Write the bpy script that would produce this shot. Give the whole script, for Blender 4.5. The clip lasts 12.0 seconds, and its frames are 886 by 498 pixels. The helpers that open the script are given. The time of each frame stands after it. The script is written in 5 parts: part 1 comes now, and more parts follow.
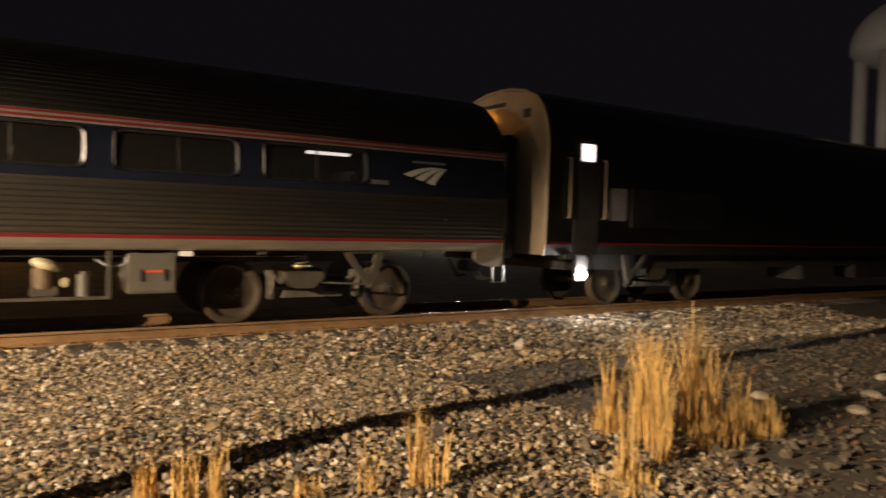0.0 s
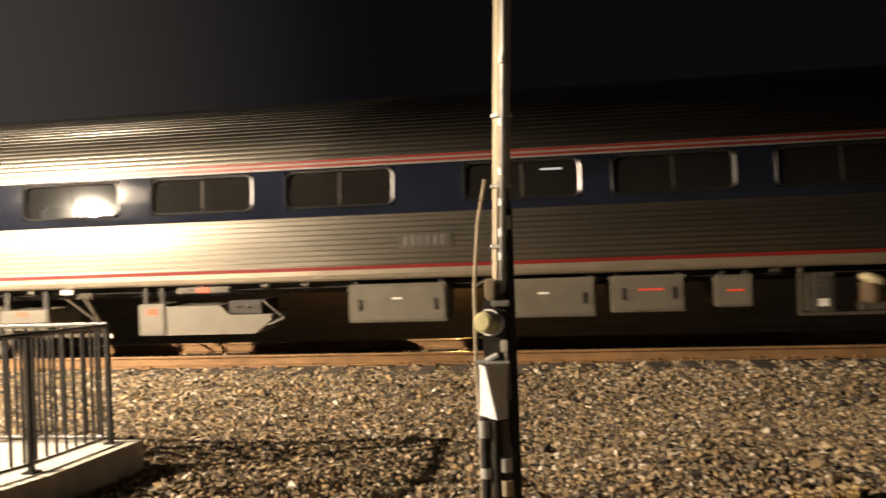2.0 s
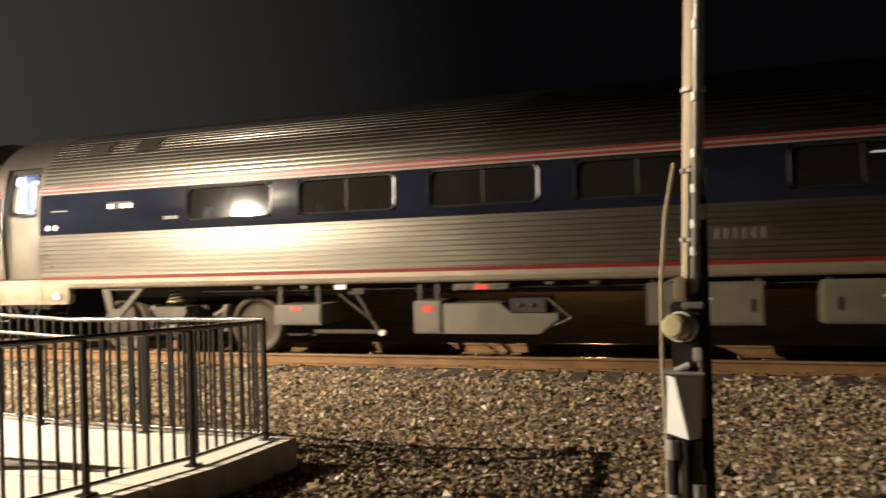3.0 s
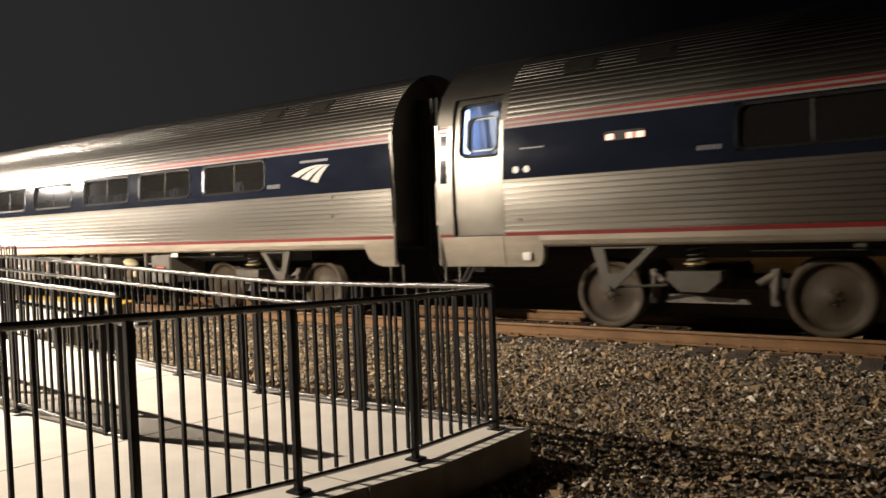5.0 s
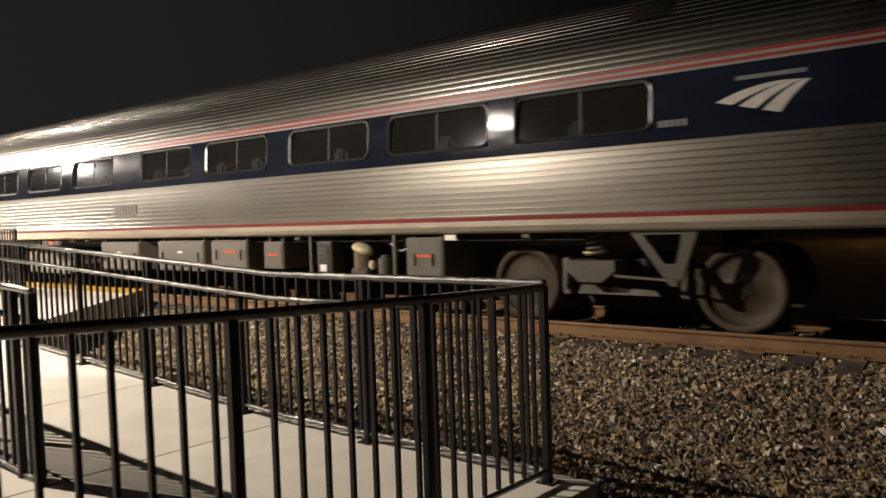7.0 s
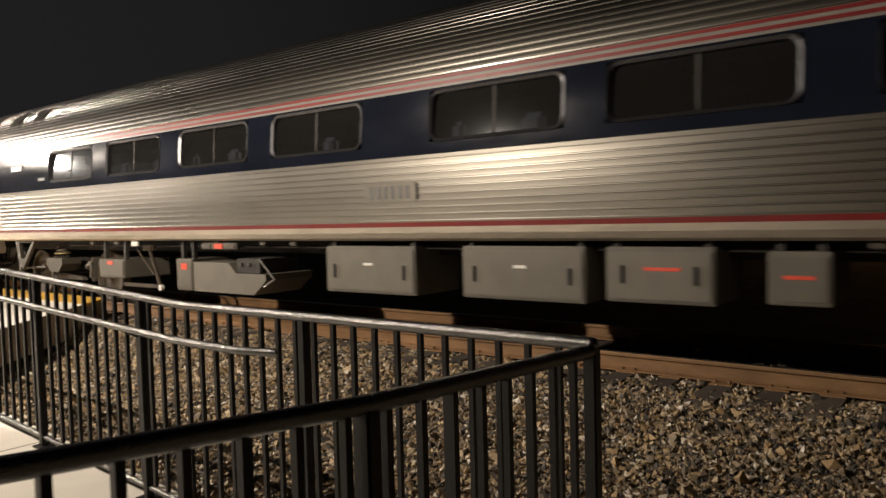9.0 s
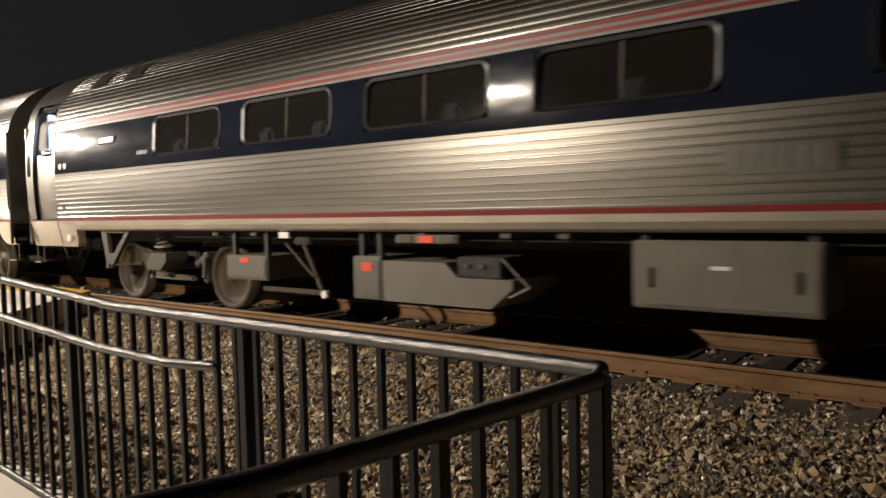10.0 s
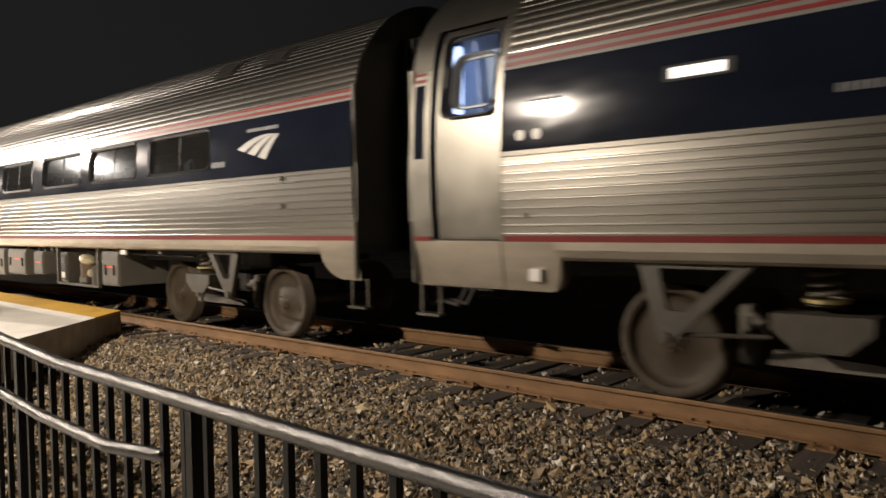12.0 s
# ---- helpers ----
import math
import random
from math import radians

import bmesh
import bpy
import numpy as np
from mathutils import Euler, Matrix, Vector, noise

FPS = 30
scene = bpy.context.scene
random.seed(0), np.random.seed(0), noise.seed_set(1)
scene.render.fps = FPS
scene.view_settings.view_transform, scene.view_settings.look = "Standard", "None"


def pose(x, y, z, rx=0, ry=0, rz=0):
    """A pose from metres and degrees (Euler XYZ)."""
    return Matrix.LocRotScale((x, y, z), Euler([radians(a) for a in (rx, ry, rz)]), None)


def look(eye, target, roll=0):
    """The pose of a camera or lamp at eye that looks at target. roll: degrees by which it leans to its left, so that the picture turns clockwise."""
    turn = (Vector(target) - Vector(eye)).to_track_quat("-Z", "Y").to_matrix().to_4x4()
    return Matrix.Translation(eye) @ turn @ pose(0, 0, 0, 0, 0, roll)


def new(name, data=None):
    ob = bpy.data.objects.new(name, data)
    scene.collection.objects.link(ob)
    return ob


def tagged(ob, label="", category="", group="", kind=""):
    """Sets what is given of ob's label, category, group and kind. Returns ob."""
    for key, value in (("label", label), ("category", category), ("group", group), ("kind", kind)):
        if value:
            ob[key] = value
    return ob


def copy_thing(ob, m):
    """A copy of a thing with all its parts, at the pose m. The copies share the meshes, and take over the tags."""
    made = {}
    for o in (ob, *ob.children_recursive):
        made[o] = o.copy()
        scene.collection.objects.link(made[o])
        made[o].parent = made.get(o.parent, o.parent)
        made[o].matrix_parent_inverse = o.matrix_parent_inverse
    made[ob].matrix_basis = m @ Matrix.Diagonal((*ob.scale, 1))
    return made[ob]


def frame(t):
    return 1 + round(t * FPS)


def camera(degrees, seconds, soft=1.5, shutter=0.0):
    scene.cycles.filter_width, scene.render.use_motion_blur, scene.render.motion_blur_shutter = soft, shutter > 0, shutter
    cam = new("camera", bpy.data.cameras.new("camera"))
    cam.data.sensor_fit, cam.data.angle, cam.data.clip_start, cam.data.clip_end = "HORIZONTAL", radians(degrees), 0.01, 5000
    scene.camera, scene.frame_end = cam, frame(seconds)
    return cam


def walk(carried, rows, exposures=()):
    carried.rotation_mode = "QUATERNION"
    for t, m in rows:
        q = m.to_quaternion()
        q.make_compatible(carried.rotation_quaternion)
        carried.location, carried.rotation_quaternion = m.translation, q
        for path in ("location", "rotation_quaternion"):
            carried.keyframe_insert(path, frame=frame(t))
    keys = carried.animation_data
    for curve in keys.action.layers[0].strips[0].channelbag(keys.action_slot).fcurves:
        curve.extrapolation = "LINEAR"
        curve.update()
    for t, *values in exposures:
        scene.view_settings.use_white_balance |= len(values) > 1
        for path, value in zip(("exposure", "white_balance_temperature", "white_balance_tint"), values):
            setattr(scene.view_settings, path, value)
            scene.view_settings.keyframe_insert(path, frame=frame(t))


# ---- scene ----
cam = camera(62.66, 12.0, soft=1.5, shutter=0.45)
WALK = [
    (0, pose(8.568, -10.739, 1.496, 88.35, -1.48, -33.08)),
    (0.5, pose(8.609, -10.711, 1.520, 87.94, -0.48, -24.09)),
    (1, pose(8.529, -10.778, 1.524, 88.31, 0.45, -12.92)),
    (1.5, pose(8.396, -10.668, 1.503, 89.16, 1.57, -1.89)),
    (2, pose(8.316, -10.496, 1.528, 89.84, 2.12, 7.97)),
    (2.5, pose(8.192, -10.343, 1.501, 90.52, 1.73, 12.52)),
    (3, pose(8.023, -10.137, 1.480, 90.47, 1.78, 18.49)),
    (3.5, pose(7.884, -9.880, 1.478, 89.73, 2.31, 24.07)),
    (3.7, pose(7.846, -9.809, 1.467, 89.76, 2.13, 26.36)),
    (5.3, pose(7.056, -9.025, 1.397, 87.83, 2.14, 35.01)),
    (5.5, pose(6.997, -8.928, 1.377, 87.49, 2.15, 35.57)),
    (6, pose(6.816, -8.663, 1.321, 86.96, 2.34, 36.31)),
    (6.5, pose(6.557, -8.326, 1.333, 87.07, 2.22, 36.63)),
    (7, pose(6.357, -7.893, 1.330, 87.42, 1.89, 37.24)),
    (7.5, pose(6.139, -7.548, 1.293, 87.80, 1.86, 37.51)),
    (9.3, pose(5.368, -6.438, 1.368, 87.33, 1.36, 37.55)),
    (9.5, pose(5.321, -6.359, 1.366, 87.26, 1.29, 37.54)),
    (10, pose(5.199, -6.052, 1.335, 86.76, 1.28, 38.18)),
    (10.5, pose(5.127, -5.820, 1.308, 86.42, 1.44, 38.67)),
    (11, pose(5.011, -5.617, 1.331, 86.47, 1.46, 39.48)),
    (11.5, pose(4.950, -5.522, 1.354, 87.16, 1.29, 41.08)),
    (12, pose(4.885, -5.514, 1.417, 88.01, 0.87, 41.82)),
]
# the clip's camera opens up for the dark start, then settles
LOOK = [(0.0, 2.5, 8300, 14), (1.5, 2.35, 8000, 13), (2.5, 1.7, 7600, 10), (3.7, 1.0, 7000, 10), (5.5, 0.2, 6500, 10), (7.0, -0.25, 6500, 10),
        (9.5, -0.38, 6600, 10), (12.0, -0.48, 6500, 10)]
walk(cam, WALK, LOOK)

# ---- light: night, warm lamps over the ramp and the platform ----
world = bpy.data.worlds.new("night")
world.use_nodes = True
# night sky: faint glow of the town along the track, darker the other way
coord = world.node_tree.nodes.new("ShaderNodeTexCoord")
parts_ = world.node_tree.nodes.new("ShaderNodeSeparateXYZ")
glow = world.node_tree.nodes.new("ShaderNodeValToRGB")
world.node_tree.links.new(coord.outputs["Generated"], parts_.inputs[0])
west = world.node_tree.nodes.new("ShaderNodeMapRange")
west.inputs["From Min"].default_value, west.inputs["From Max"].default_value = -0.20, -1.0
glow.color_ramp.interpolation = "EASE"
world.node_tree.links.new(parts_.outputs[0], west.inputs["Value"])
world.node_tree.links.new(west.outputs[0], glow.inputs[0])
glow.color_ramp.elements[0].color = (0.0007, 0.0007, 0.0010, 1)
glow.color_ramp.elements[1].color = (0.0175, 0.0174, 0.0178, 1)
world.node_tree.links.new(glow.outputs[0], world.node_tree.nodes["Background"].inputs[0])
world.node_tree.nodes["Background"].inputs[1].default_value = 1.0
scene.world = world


def lamp(name, at, power, color, size=0.16):
    data = bpy.data.lights.new(name, "POINT")
    data.energy, data.color, data.shadow_soft_size = power, color, size
    ob = new(name, data)
    ob.matrix_world = pose(*at)
    return ob


WARM = (1.0, 0.87, 0.74)


def shielded_lamp(name, at, aim, power, color, degrees, blend, size=0.035):
    """A lamp whose housing cuts its light off beyond a cone."""
    data = bpy.data.lights.new(name, "SPOT")
    data.energy, data.color, data.shadow_soft_size = power, color, size
    data.spot_size, data.spot_blend = radians(degrees), blend
    new(name, data).matrix_world = look(at, tuple(a + b for a, b in zip(at, aim)))


# two heads on one mast over the ramp: one throws low and wide, one only towards the platform and the near track
shielded_lamp("ramp_lamp", (-3.3, -7.75, 4.6), (0.02, 0.02, -1.0), 3400, (1.0, 0.85, 0.69), 169, 0.12)
shielded_lamp("ramp_lamp_track_side", (-3.3, -7.72, 4.62), (-0.64, 0.77, 0.0), 900, (1.0, 0.90, 0.80), 180, 0.01)
# a sodium lamp and white lamps on the far side of the tracks
lamp("sodium_light", (3.3, 29.3, 4.4), 150, (1.0, 0.50, 0.14), 0.12)


def platform_lamp(at, power):
    """A shielded lamp over the platform, open towards the track."""
    data = bpy.data.lights.new("platform_lamp", "SPOT")
    data.energy, data.color, data.shadow_soft_size, data.spot_size, data.spot_blend = power, WARM, 0.1, radians(158), 0.15
    x, y, z = at
    new("platform_lamp", data).matrix_world = look(at, (x + 0.1, y + 1.0, z - 0.5))


platform_lamp((-17.5, -4.4, 4.4), 7500)
platform_lamp((-34.0, -4.6, 4.4), 4000)


# ---- materials ----
def mat(name, color, rough=0.6, metal=0.0, var=0.25, scale=6.0, bump=0.0, bscale=60.0, stretch=(1, 1, 1), dirt=None,
        island=False, rand=0.0, emit=None, spec=0.5, coat=0.0, rvar=0.0, ior=1.5, bdetail=5):
    m = bpy.data.materials.new(name)
    m.use_nodes = True
    nt = m.node_tree
    b = nt.nodes["Principled BSDF"]
    b.inputs["Roughness"].default_value, b.inputs["Metallic"].default_value = rough, metal
    b.inputs["Specular IOR Level"].default_value, b.inputs["IOR"].default_value = spec, ior
    b.inputs["Coat Weight"].default_value, b.inputs["Coat Roughness"].default_value = coat, 0.2
    if emit:
        b.inputs["Base Color"].default_value = (*color, 1)
        b.inputs["Emission Color"].default_value = (*color, 1)
        b.inputs["Emission Strength"].default_value = emit
        return m
    co = nt.nodes.new("ShaderNodeTexCoord")
    mp = nt.nodes.new("ShaderNodeMapping")
    mp.inputs["Scale"].default_value = stretch
    nt.links.new(co.outputs["Object"], mp.inputs[0])
    n1 = nt.nodes.new("ShaderNodeTexNoise")
    n1.inputs["Scale"].default_value, n1.inputs["Detail"].default_value = scale, 6
    n2 = nt.nodes.new("ShaderNodeTexNoise")
    n2.inputs["Scale"].default_value, n2.inputs["Detail"].default_value = scale * 0.17, 3
    for n in (n1, n2):
        nt.links.new(mp.outputs[0], n.inputs["Vector"])
    add = nt.nodes.new("ShaderNodeMath")
    add.operation = "ADD"
    nt.links.new(n1.outputs[0], add.inputs[0])
    nt.links.new(n2.outputs[0], add.inputs[1])
    ramp = nt.nodes.new("ShaderNodeMapRange")
    ramp.inputs["From Min"].default_value, ramp.inputs["From Max"].default_value = 0.65, 1.35
    nt.links.new(add.outputs[0], ramp.inputs["Value"])
    mix = nt.nodes.new("ShaderNodeMix")
    mix.data_type = "RGBA"
    lo = [max(0, c * (1 - var)) for c in color]
    hi = [c * (1 + var) for c in color]
    mix.inputs[6].default_value = (*(dirt or lo), 1)
    mix.inputs[7].default_value = (*hi, 1)
    nt.links.new(ramp.outputs[0], mix.inputs[0])
    out = mix.outputs[2]
    if rand or island:
        if island:
            src = nt.nodes.new("ShaderNodeNewGeometry").outputs["Random Per Island"]
        else:
            src = nt.nodes.new("ShaderNodeObjectInfo").outputs["Random"]
        r2 = nt.nodes.new("ShaderNodeMapRange")
        r2.inputs["To Min"].default_value, r2.inputs["To Max"].default_value = 1 - rand, 1 + rand
        nt.links.new(src, r2.inputs["Value"])
        hs = nt.nodes.new("ShaderNodeHueSaturation")
        nt.links.new(r2.outputs[0], hs.inputs["Value"])
        nt.links.new(out, hs.inputs["Color"])
        out = hs.outputs[0]
    nt.links.new(out, b.inputs["Base Color"])
    if rvar:
        r3 = nt.nodes.new("ShaderNodeMapRange")
        r3.inputs["To Min"].default_value, r3.inputs["To Max"].default_value = rough - rvar, rough + rvar
        nt.links.new(ramp.outputs[0], r3.inputs["Value"])
        nt.links.new(r3.outputs[0], b.inputs["Roughness"])
    if bump:
        n3 = nt.nodes.new("ShaderNodeTexNoise")
        n3.inputs["Scale"].default_value, n3.inputs["Detail"].default_value = bscale, bdetail
        nt.links.new(mp.outputs[0], n3.inputs["Vector"])
        bp = nt.nodes.new("ShaderNodeBump")
        bp.inputs["Strength"].default_value, bp.inputs["Distance"].default_value = bump, 0.01
        nt.links.new(n3.outputs[0], bp.inputs["Height"])
        nt.links.new(bp.outputs[0], b.inputs["Normal"])
    return m


def stones_material():
    m = bpy.data.materials.new("crushed_stone")
    m.use_nodes = True
    nt = m.node_tree
    b = nt.nodes["Principled BSDF"]
    b.inputs["Roughness"].default_value = 0.75
    geo = nt.nodes.new("ShaderNodeNewGeometry")
    ramp = nt.nodes.new("ShaderNodeValToRGB")
    nt.links.new(geo.outputs["Random Per Island"], ramp.inputs[0])
    stops = [(0.0, (0.028, 0.026, 0.024)), (0.20, (0.085, 0.075, 0.063)), (0.40, (0.21, 0.152, 0.088)), (0.54, (0.25, 0.205, 0.148)),
             (0.72, (0.36, 0.245, 0.12)), (0.90, (0.45, 0.36, 0.23)), (1.0, (0.70, 0.65, 0.58))]
    el = ramp.color_ramp.elements
    while len(el) < len(stops):
        el.new(0.5)
    for e, (p, c) in zip(el, stops):
        e.position, e.color = p, (*c, 1)
    n = nt.nodes.new("ShaderNodeTexNoise")
    n.inputs["Scale"].default_value, n.inputs["Detail"].default_value = 45, 5
    co = nt.nodes.new("ShaderNodeTexCoord")
    nt.links.new(co.outputs["Object"], n.inputs["Vector"])
    mr = nt.nodes.new("ShaderNodeMapRange")
    mr.inputs["To Min"].default_value, mr.inputs["To Max"].default_value = 0.6, 1.3
    nt.links.new(n.outputs[0], mr.inputs["Value"])
    hs = nt.nodes.new("ShaderNodeHueSaturation")
    nt.links.new(mr.outputs[0], hs.inputs["Value"])
    nt.links.new(ramp.outputs[0], hs.inputs["Color"])
    nt.links.new(hs.outputs[0], b.inputs["Base Color"])
    return m


def glass_material(name, tint):
    m = bpy.data.materials.new(name)
    m.use_nodes = True
    nt = m.node_tree
    nt.nodes.remove(nt.nodes["Principled BSDF"])
    tr, gl, mx = (nt.nodes.new("ShaderNodeBsdf" + k) if k != "MixShader" else nt.nodes.new("ShaderNodeMixShader")
                  for k in ("Transparent", "Glossy", "MixShader"))
    tr.inputs[0].default_value = (*tint, 1)
    gl.inputs["Roughness"].default_value = 0.06
    gl.inputs["Color"].default_value = (0.9, 0.95, 1, 1)
    fr = nt.nodes.new("ShaderNodeFresnel")
    fr.inputs[0].default_value = 1.55
    nt.links.new(fr.outputs[0], mx.inputs[0])
    nt.links.new(tr.outputs[0], mx.inputs[1])
    nt.links.new(gl.outputs[0], mx.inputs[2])
    dust = nt.nodes.new("ShaderNodeBsdfDiffuse")
    dust.inputs[0].default_value = (0.22, 0.21, 0.19, 1)
    grime = nt.nodes.new("ShaderNodeMixShader")
    grime.inputs[0].default_value = 0.045
    nt.links.new(mx.outputs[0], grime.inputs[1])
    nt.links.new(dust.outputs[0], grime.inputs[2])
    nt.links.new(grime.outputs[0], nt.nodes["Material Output"].inputs[0])
    return m


M = {
    "steel": mat("stainless_steel", (0.315, 0.297, 0.26), 0.325, 1.0, 0.08, 2.2, 0.0, 7, (0.35, 1, 2), rvar=0.01, coat=0.7),
    # both roof steels: the roof's dimmer light is put in as a darker colour
    "roof": mat("shaded_roof_steel", (0.098, 0.092, 0.081), 0.40, 1.0, 0.18, 1.6, 0.0, 7, (0.3, 1, 2), rvar=0.02, coat=0.5),
    "steel_smooth": mat("brushed_steel", (0.23, 0.218, 0.19), 0.36, 1.0, 0.12, 4.0, 0.10, 4, (1, 1, 1), rvar=0.08),
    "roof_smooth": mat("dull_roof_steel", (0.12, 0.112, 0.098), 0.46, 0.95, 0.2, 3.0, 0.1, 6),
    "sill": mat("dusty_steel_sill", (0.50, 0.45, 0.37), 0.42, 0.85, 0.2, 4.0, 0.12, 7, (0.5, 1, 2)),
    "blue": mat("navy_blue_paint", (0.0085, 0.0108, 0.019), 0.13, 0.0, 0.25, 2.0, 0.20, 5, (0.6, 1, 1.6), rvar=0.03, spec=0.24, bdetail=0),
    "red": mat("red_stripe", (0.165, 0.013, 0.012), 0.4, 0.0, 0.2, 5.0),
    "pale": mat("pale_stripe", (0.17, 0.155, 0.14), 0.45, 0.0, 0.15, 6.0),
    "white": mat("white_film", (0.72, 0.70, 0.66), 0.45, 0.0, 0.12, 6.0),
    "emblem": mat("dull_white_film", (0.40, 0.385, 0.36), 0.45, 0.0, 0.2, 9.0),
    "cream": mat("stained_cream_paint", (0.42, 0.36, 0.23), 0.5, 0.0, 0.35, 16.0, 0.3, 40),
    "black": mat("black_rubber", (0.018, 0.017, 0.017), 0.7, 0.0, 0.4, 8.0, 0.3, 40),
    "under": mat("dirty_underframe", (0.030, 0.027, 0.024), 0.75, 0.0, 0.5, 7.0, 0.3, 30),
    "box": mat("grey_equipment_paint", (0.112, 0.102, 0.082), 0.55, 0.0, 0.2, 4.0, 0.15, 20, rand=0.15),
    "truck": mat("dusty_cast_steel", (0.13, 0.115, 0.095), 0.65, 0.2, 0.4, 9.0, 0.3, 40),
    "bracket": mat("grey_bracket_paint", (0.068, 0.060, 0.046), 0.55, 0.1, 0.25, 9.0),
    "wheel": mat("worn_wheel_steel", (0.043, 0.030, 0.016), 0.7, 0.0, 0.4, 7.0, 0.2, 30),
    "rust": mat("rusty_machine_paint", (0.10, 0.065, 0.035), 0.7, 0.0, 0.5, 12.0, 0.3, 40),
    "gold": mat("yellow_zinc", (0.55, 0.45, 0.22), 0.35, 0.8, 0.2, 9.0),
    "tag": mat("red_reflector", (0.75, 0.10, 0.06), 0.35, 0.0, 0.15, 20.0),
    "frame": mat("window_frame_alloy", (0.085, 0.085, 0.09), 0.34, 0.9, 0.15, 9.0),
    "faded": mat("faded_lettering", (0.11, 0.11, 0.115), 0.5, 0.0, 0.3, 30.0),
    "glass": glass_material("tinted_glass", (0.45, 0.47, 0.48)),
    "clear": glass_material("door_glass", (0.85, 0.9, 0.95)),
    "inner": mat("interior_grey", (0.28, 0.28, 0.29), 0.7, 0.0, 0.2, 4.0),
    "seat": mat("seat_cloth", (0.09, 0.10, 0.13), 0.85, 0.0, 0.3, 9.0),
    "rail": mat("rusty_rail", (0.20, 0.112, 0.050), 0.72, 0.15, 0.35, 9.0, 0.4, 50, (0.4, 1, 1)),
    "railtop": mat("worn_rail_head", (0.42, 0.38, 0.34), 0.24, 0.9, 0.2, 9.0, 0, 1, (0.2, 1, 1)),
    "tie": mat("creosoted_timber", (0.055, 0.043, 0.033), 0.85, 0.0, 0.5, 6.0, 0.6, 30, (1, 0.25, 1), rand=0.45),
    "gravel": stones_material(),
    "dirtstone": mat("dirty_gravel", (0.10, 0.08, 0.055), 0.9, 0.0, 0.4, 9.0, island=True, rand=0.5),
    "soil": mat("gritty_soil", (0.10, 0.085, 0.065), 0.95, 0.0, 0.5, 7.0, 1.0, 45),
    "concrete": mat("broom_concrete", (0.80, 0.765, 0.70), 0.8, 0.0, 0.12, 3.0, 0.25, 90),
    # for the slabs' side faces: their shade is put in as a darker concrete
    "kerb": mat("shaded_formed_concrete", (0.30, 0.27, 0.225), 0.85, 0.0, 0.35, 5.0, 0.3, 60),
    "yellow": mat("tactile_yellow", (0.62, 0.36, 0.03), 0.7, 0.0, 0.15, 5.0, 0.2, 30),
    "paint": mat("black_powder_coat", (0.008, 0.008, 0.009), 0.45, 0.0, 0.3, 30.0, 0.10, 120, spec=0.4),
    "gloss": mat("glossy_black_enamel", (0.012, 0.012, 0.013), 0.25, 0.0, 0.3, 30.0, 0.35, 220, spec=1.0, ior=1.9),
    "pole": mat("weathered_pole", (0.40, 0.34, 0.25), 0.7, 0.0, 0.35, 8.0, 0.5, 30, (1, 1, 0.12)),
    "galv": mat("galvanised_grey", (0.42, 0.43, 0.44), 0.5, 0.4, 0.2, 10.0),
    "grass": mat("dry_straw", (0.66, 0.42, 0.15), 0.8, 0.0, 0.3, 12.0, island=True, rand=0.3),
    "leaf": mat("fallen_leaves", (0.22, 0.11, 0.05), 0.9, 0.0, 0.4, 12.0, island=True, rand=0.5),
    "palebox": mat("pale_box_paint", (0.62, 0.65, 0.68), 0.5, 0.0, 0.12, 9.0, 0.05, 30),
    "dome": mat("yellowed_meter_glass", (0.42, 0.40, 0.24), 0.12, 0.0, 0.3, 14.0),
    "tank": mat("pale_tank_paint", (0.35, 0.35, 0.35), 0.6, 0.0, 0.12, 0.4),
    "lit": mat("lit_panel", (0.92, 0.90, 1.0), emit=0.34),
    "sodium": mat("sodium_lamp_glass", (1.0, 0.50, 0.14), emit=160.0),
    "led": mat("white_yard_lamp", (0.85, 0.93, 1.0), emit=45.0),
    "lit_blue": mat("vestibule_light", (0.55, 0.68, 1.0), emit=3.2),
    "vest": mat("vestibule_wall", (0.35, 0.42, 0.55), 0.5, 0.0, 0.1, 5.0),
    "sign": mat("destination_display", (1.0, 0.93, 0.86), emit=1.8),
    "sign_red": mat("destination_display_red", (1.0, 0.55, 0.42), emit=1.0),
    "lamp_white": mat("marker_lamp", (0.70, 0.82, 1.0), emit=260.0),
    "amber": mat("amber_lamp", (1.0, 0.45, 0.08), emit=8.0),
    # baggage car end: the warm light falling on it is put into the colour
    "tan": mat("tan_lit_steel", (0.30, 0.235, 0.165), 0.5, 0.3, 0.2, 3.0, 0.1, 10),
}


# ---- mesh helpers ----
def link(name, bm, material, parent=None, label="", smooth=False):
    me = bpy.data.meshes.new(name)
    bmesh.ops.recalc_face_normals(bm, faces=bm.faces)
    bm.to_mesh(me)
    bm.free()
    for mt in (material if isinstance(material, (list, tuple)) else [material]):
        me.materials.append(mt)
    if smooth:
        for p in me.polygons:
            p.use_smooth = True
    ob = new(name, me)
    if parent:
        ob.parent = parent
    if label:
        ob["label"] = label
    return ob


part = link


def box(bm, x0, x1, y0, y1, z0, z1, bevel=0.0):
    m = Matrix.LocRotScale(((x0 + x1) / 2, (y0 + y1) / 2, (z0 + z1) / 2), None, (abs(x1 - x0), abs(y1 - y0), abs(z1 - z0)))
    r = bmesh.ops.create_cube(bm, size=1, matrix=m)
    if bevel:
        ed = list({e for v in r["verts"] for e in v.link_edges})
        bmesh.ops.bevel(bm, geom=ed, offset=bevel, segments=2, affect="EDGES")
    return bm


def boxed(x0, x1, y0, y1, z0, z1, bevel=0.0):
    return box(bmesh.new(), x0, x1, y0, y1, z0, z1, bevel)


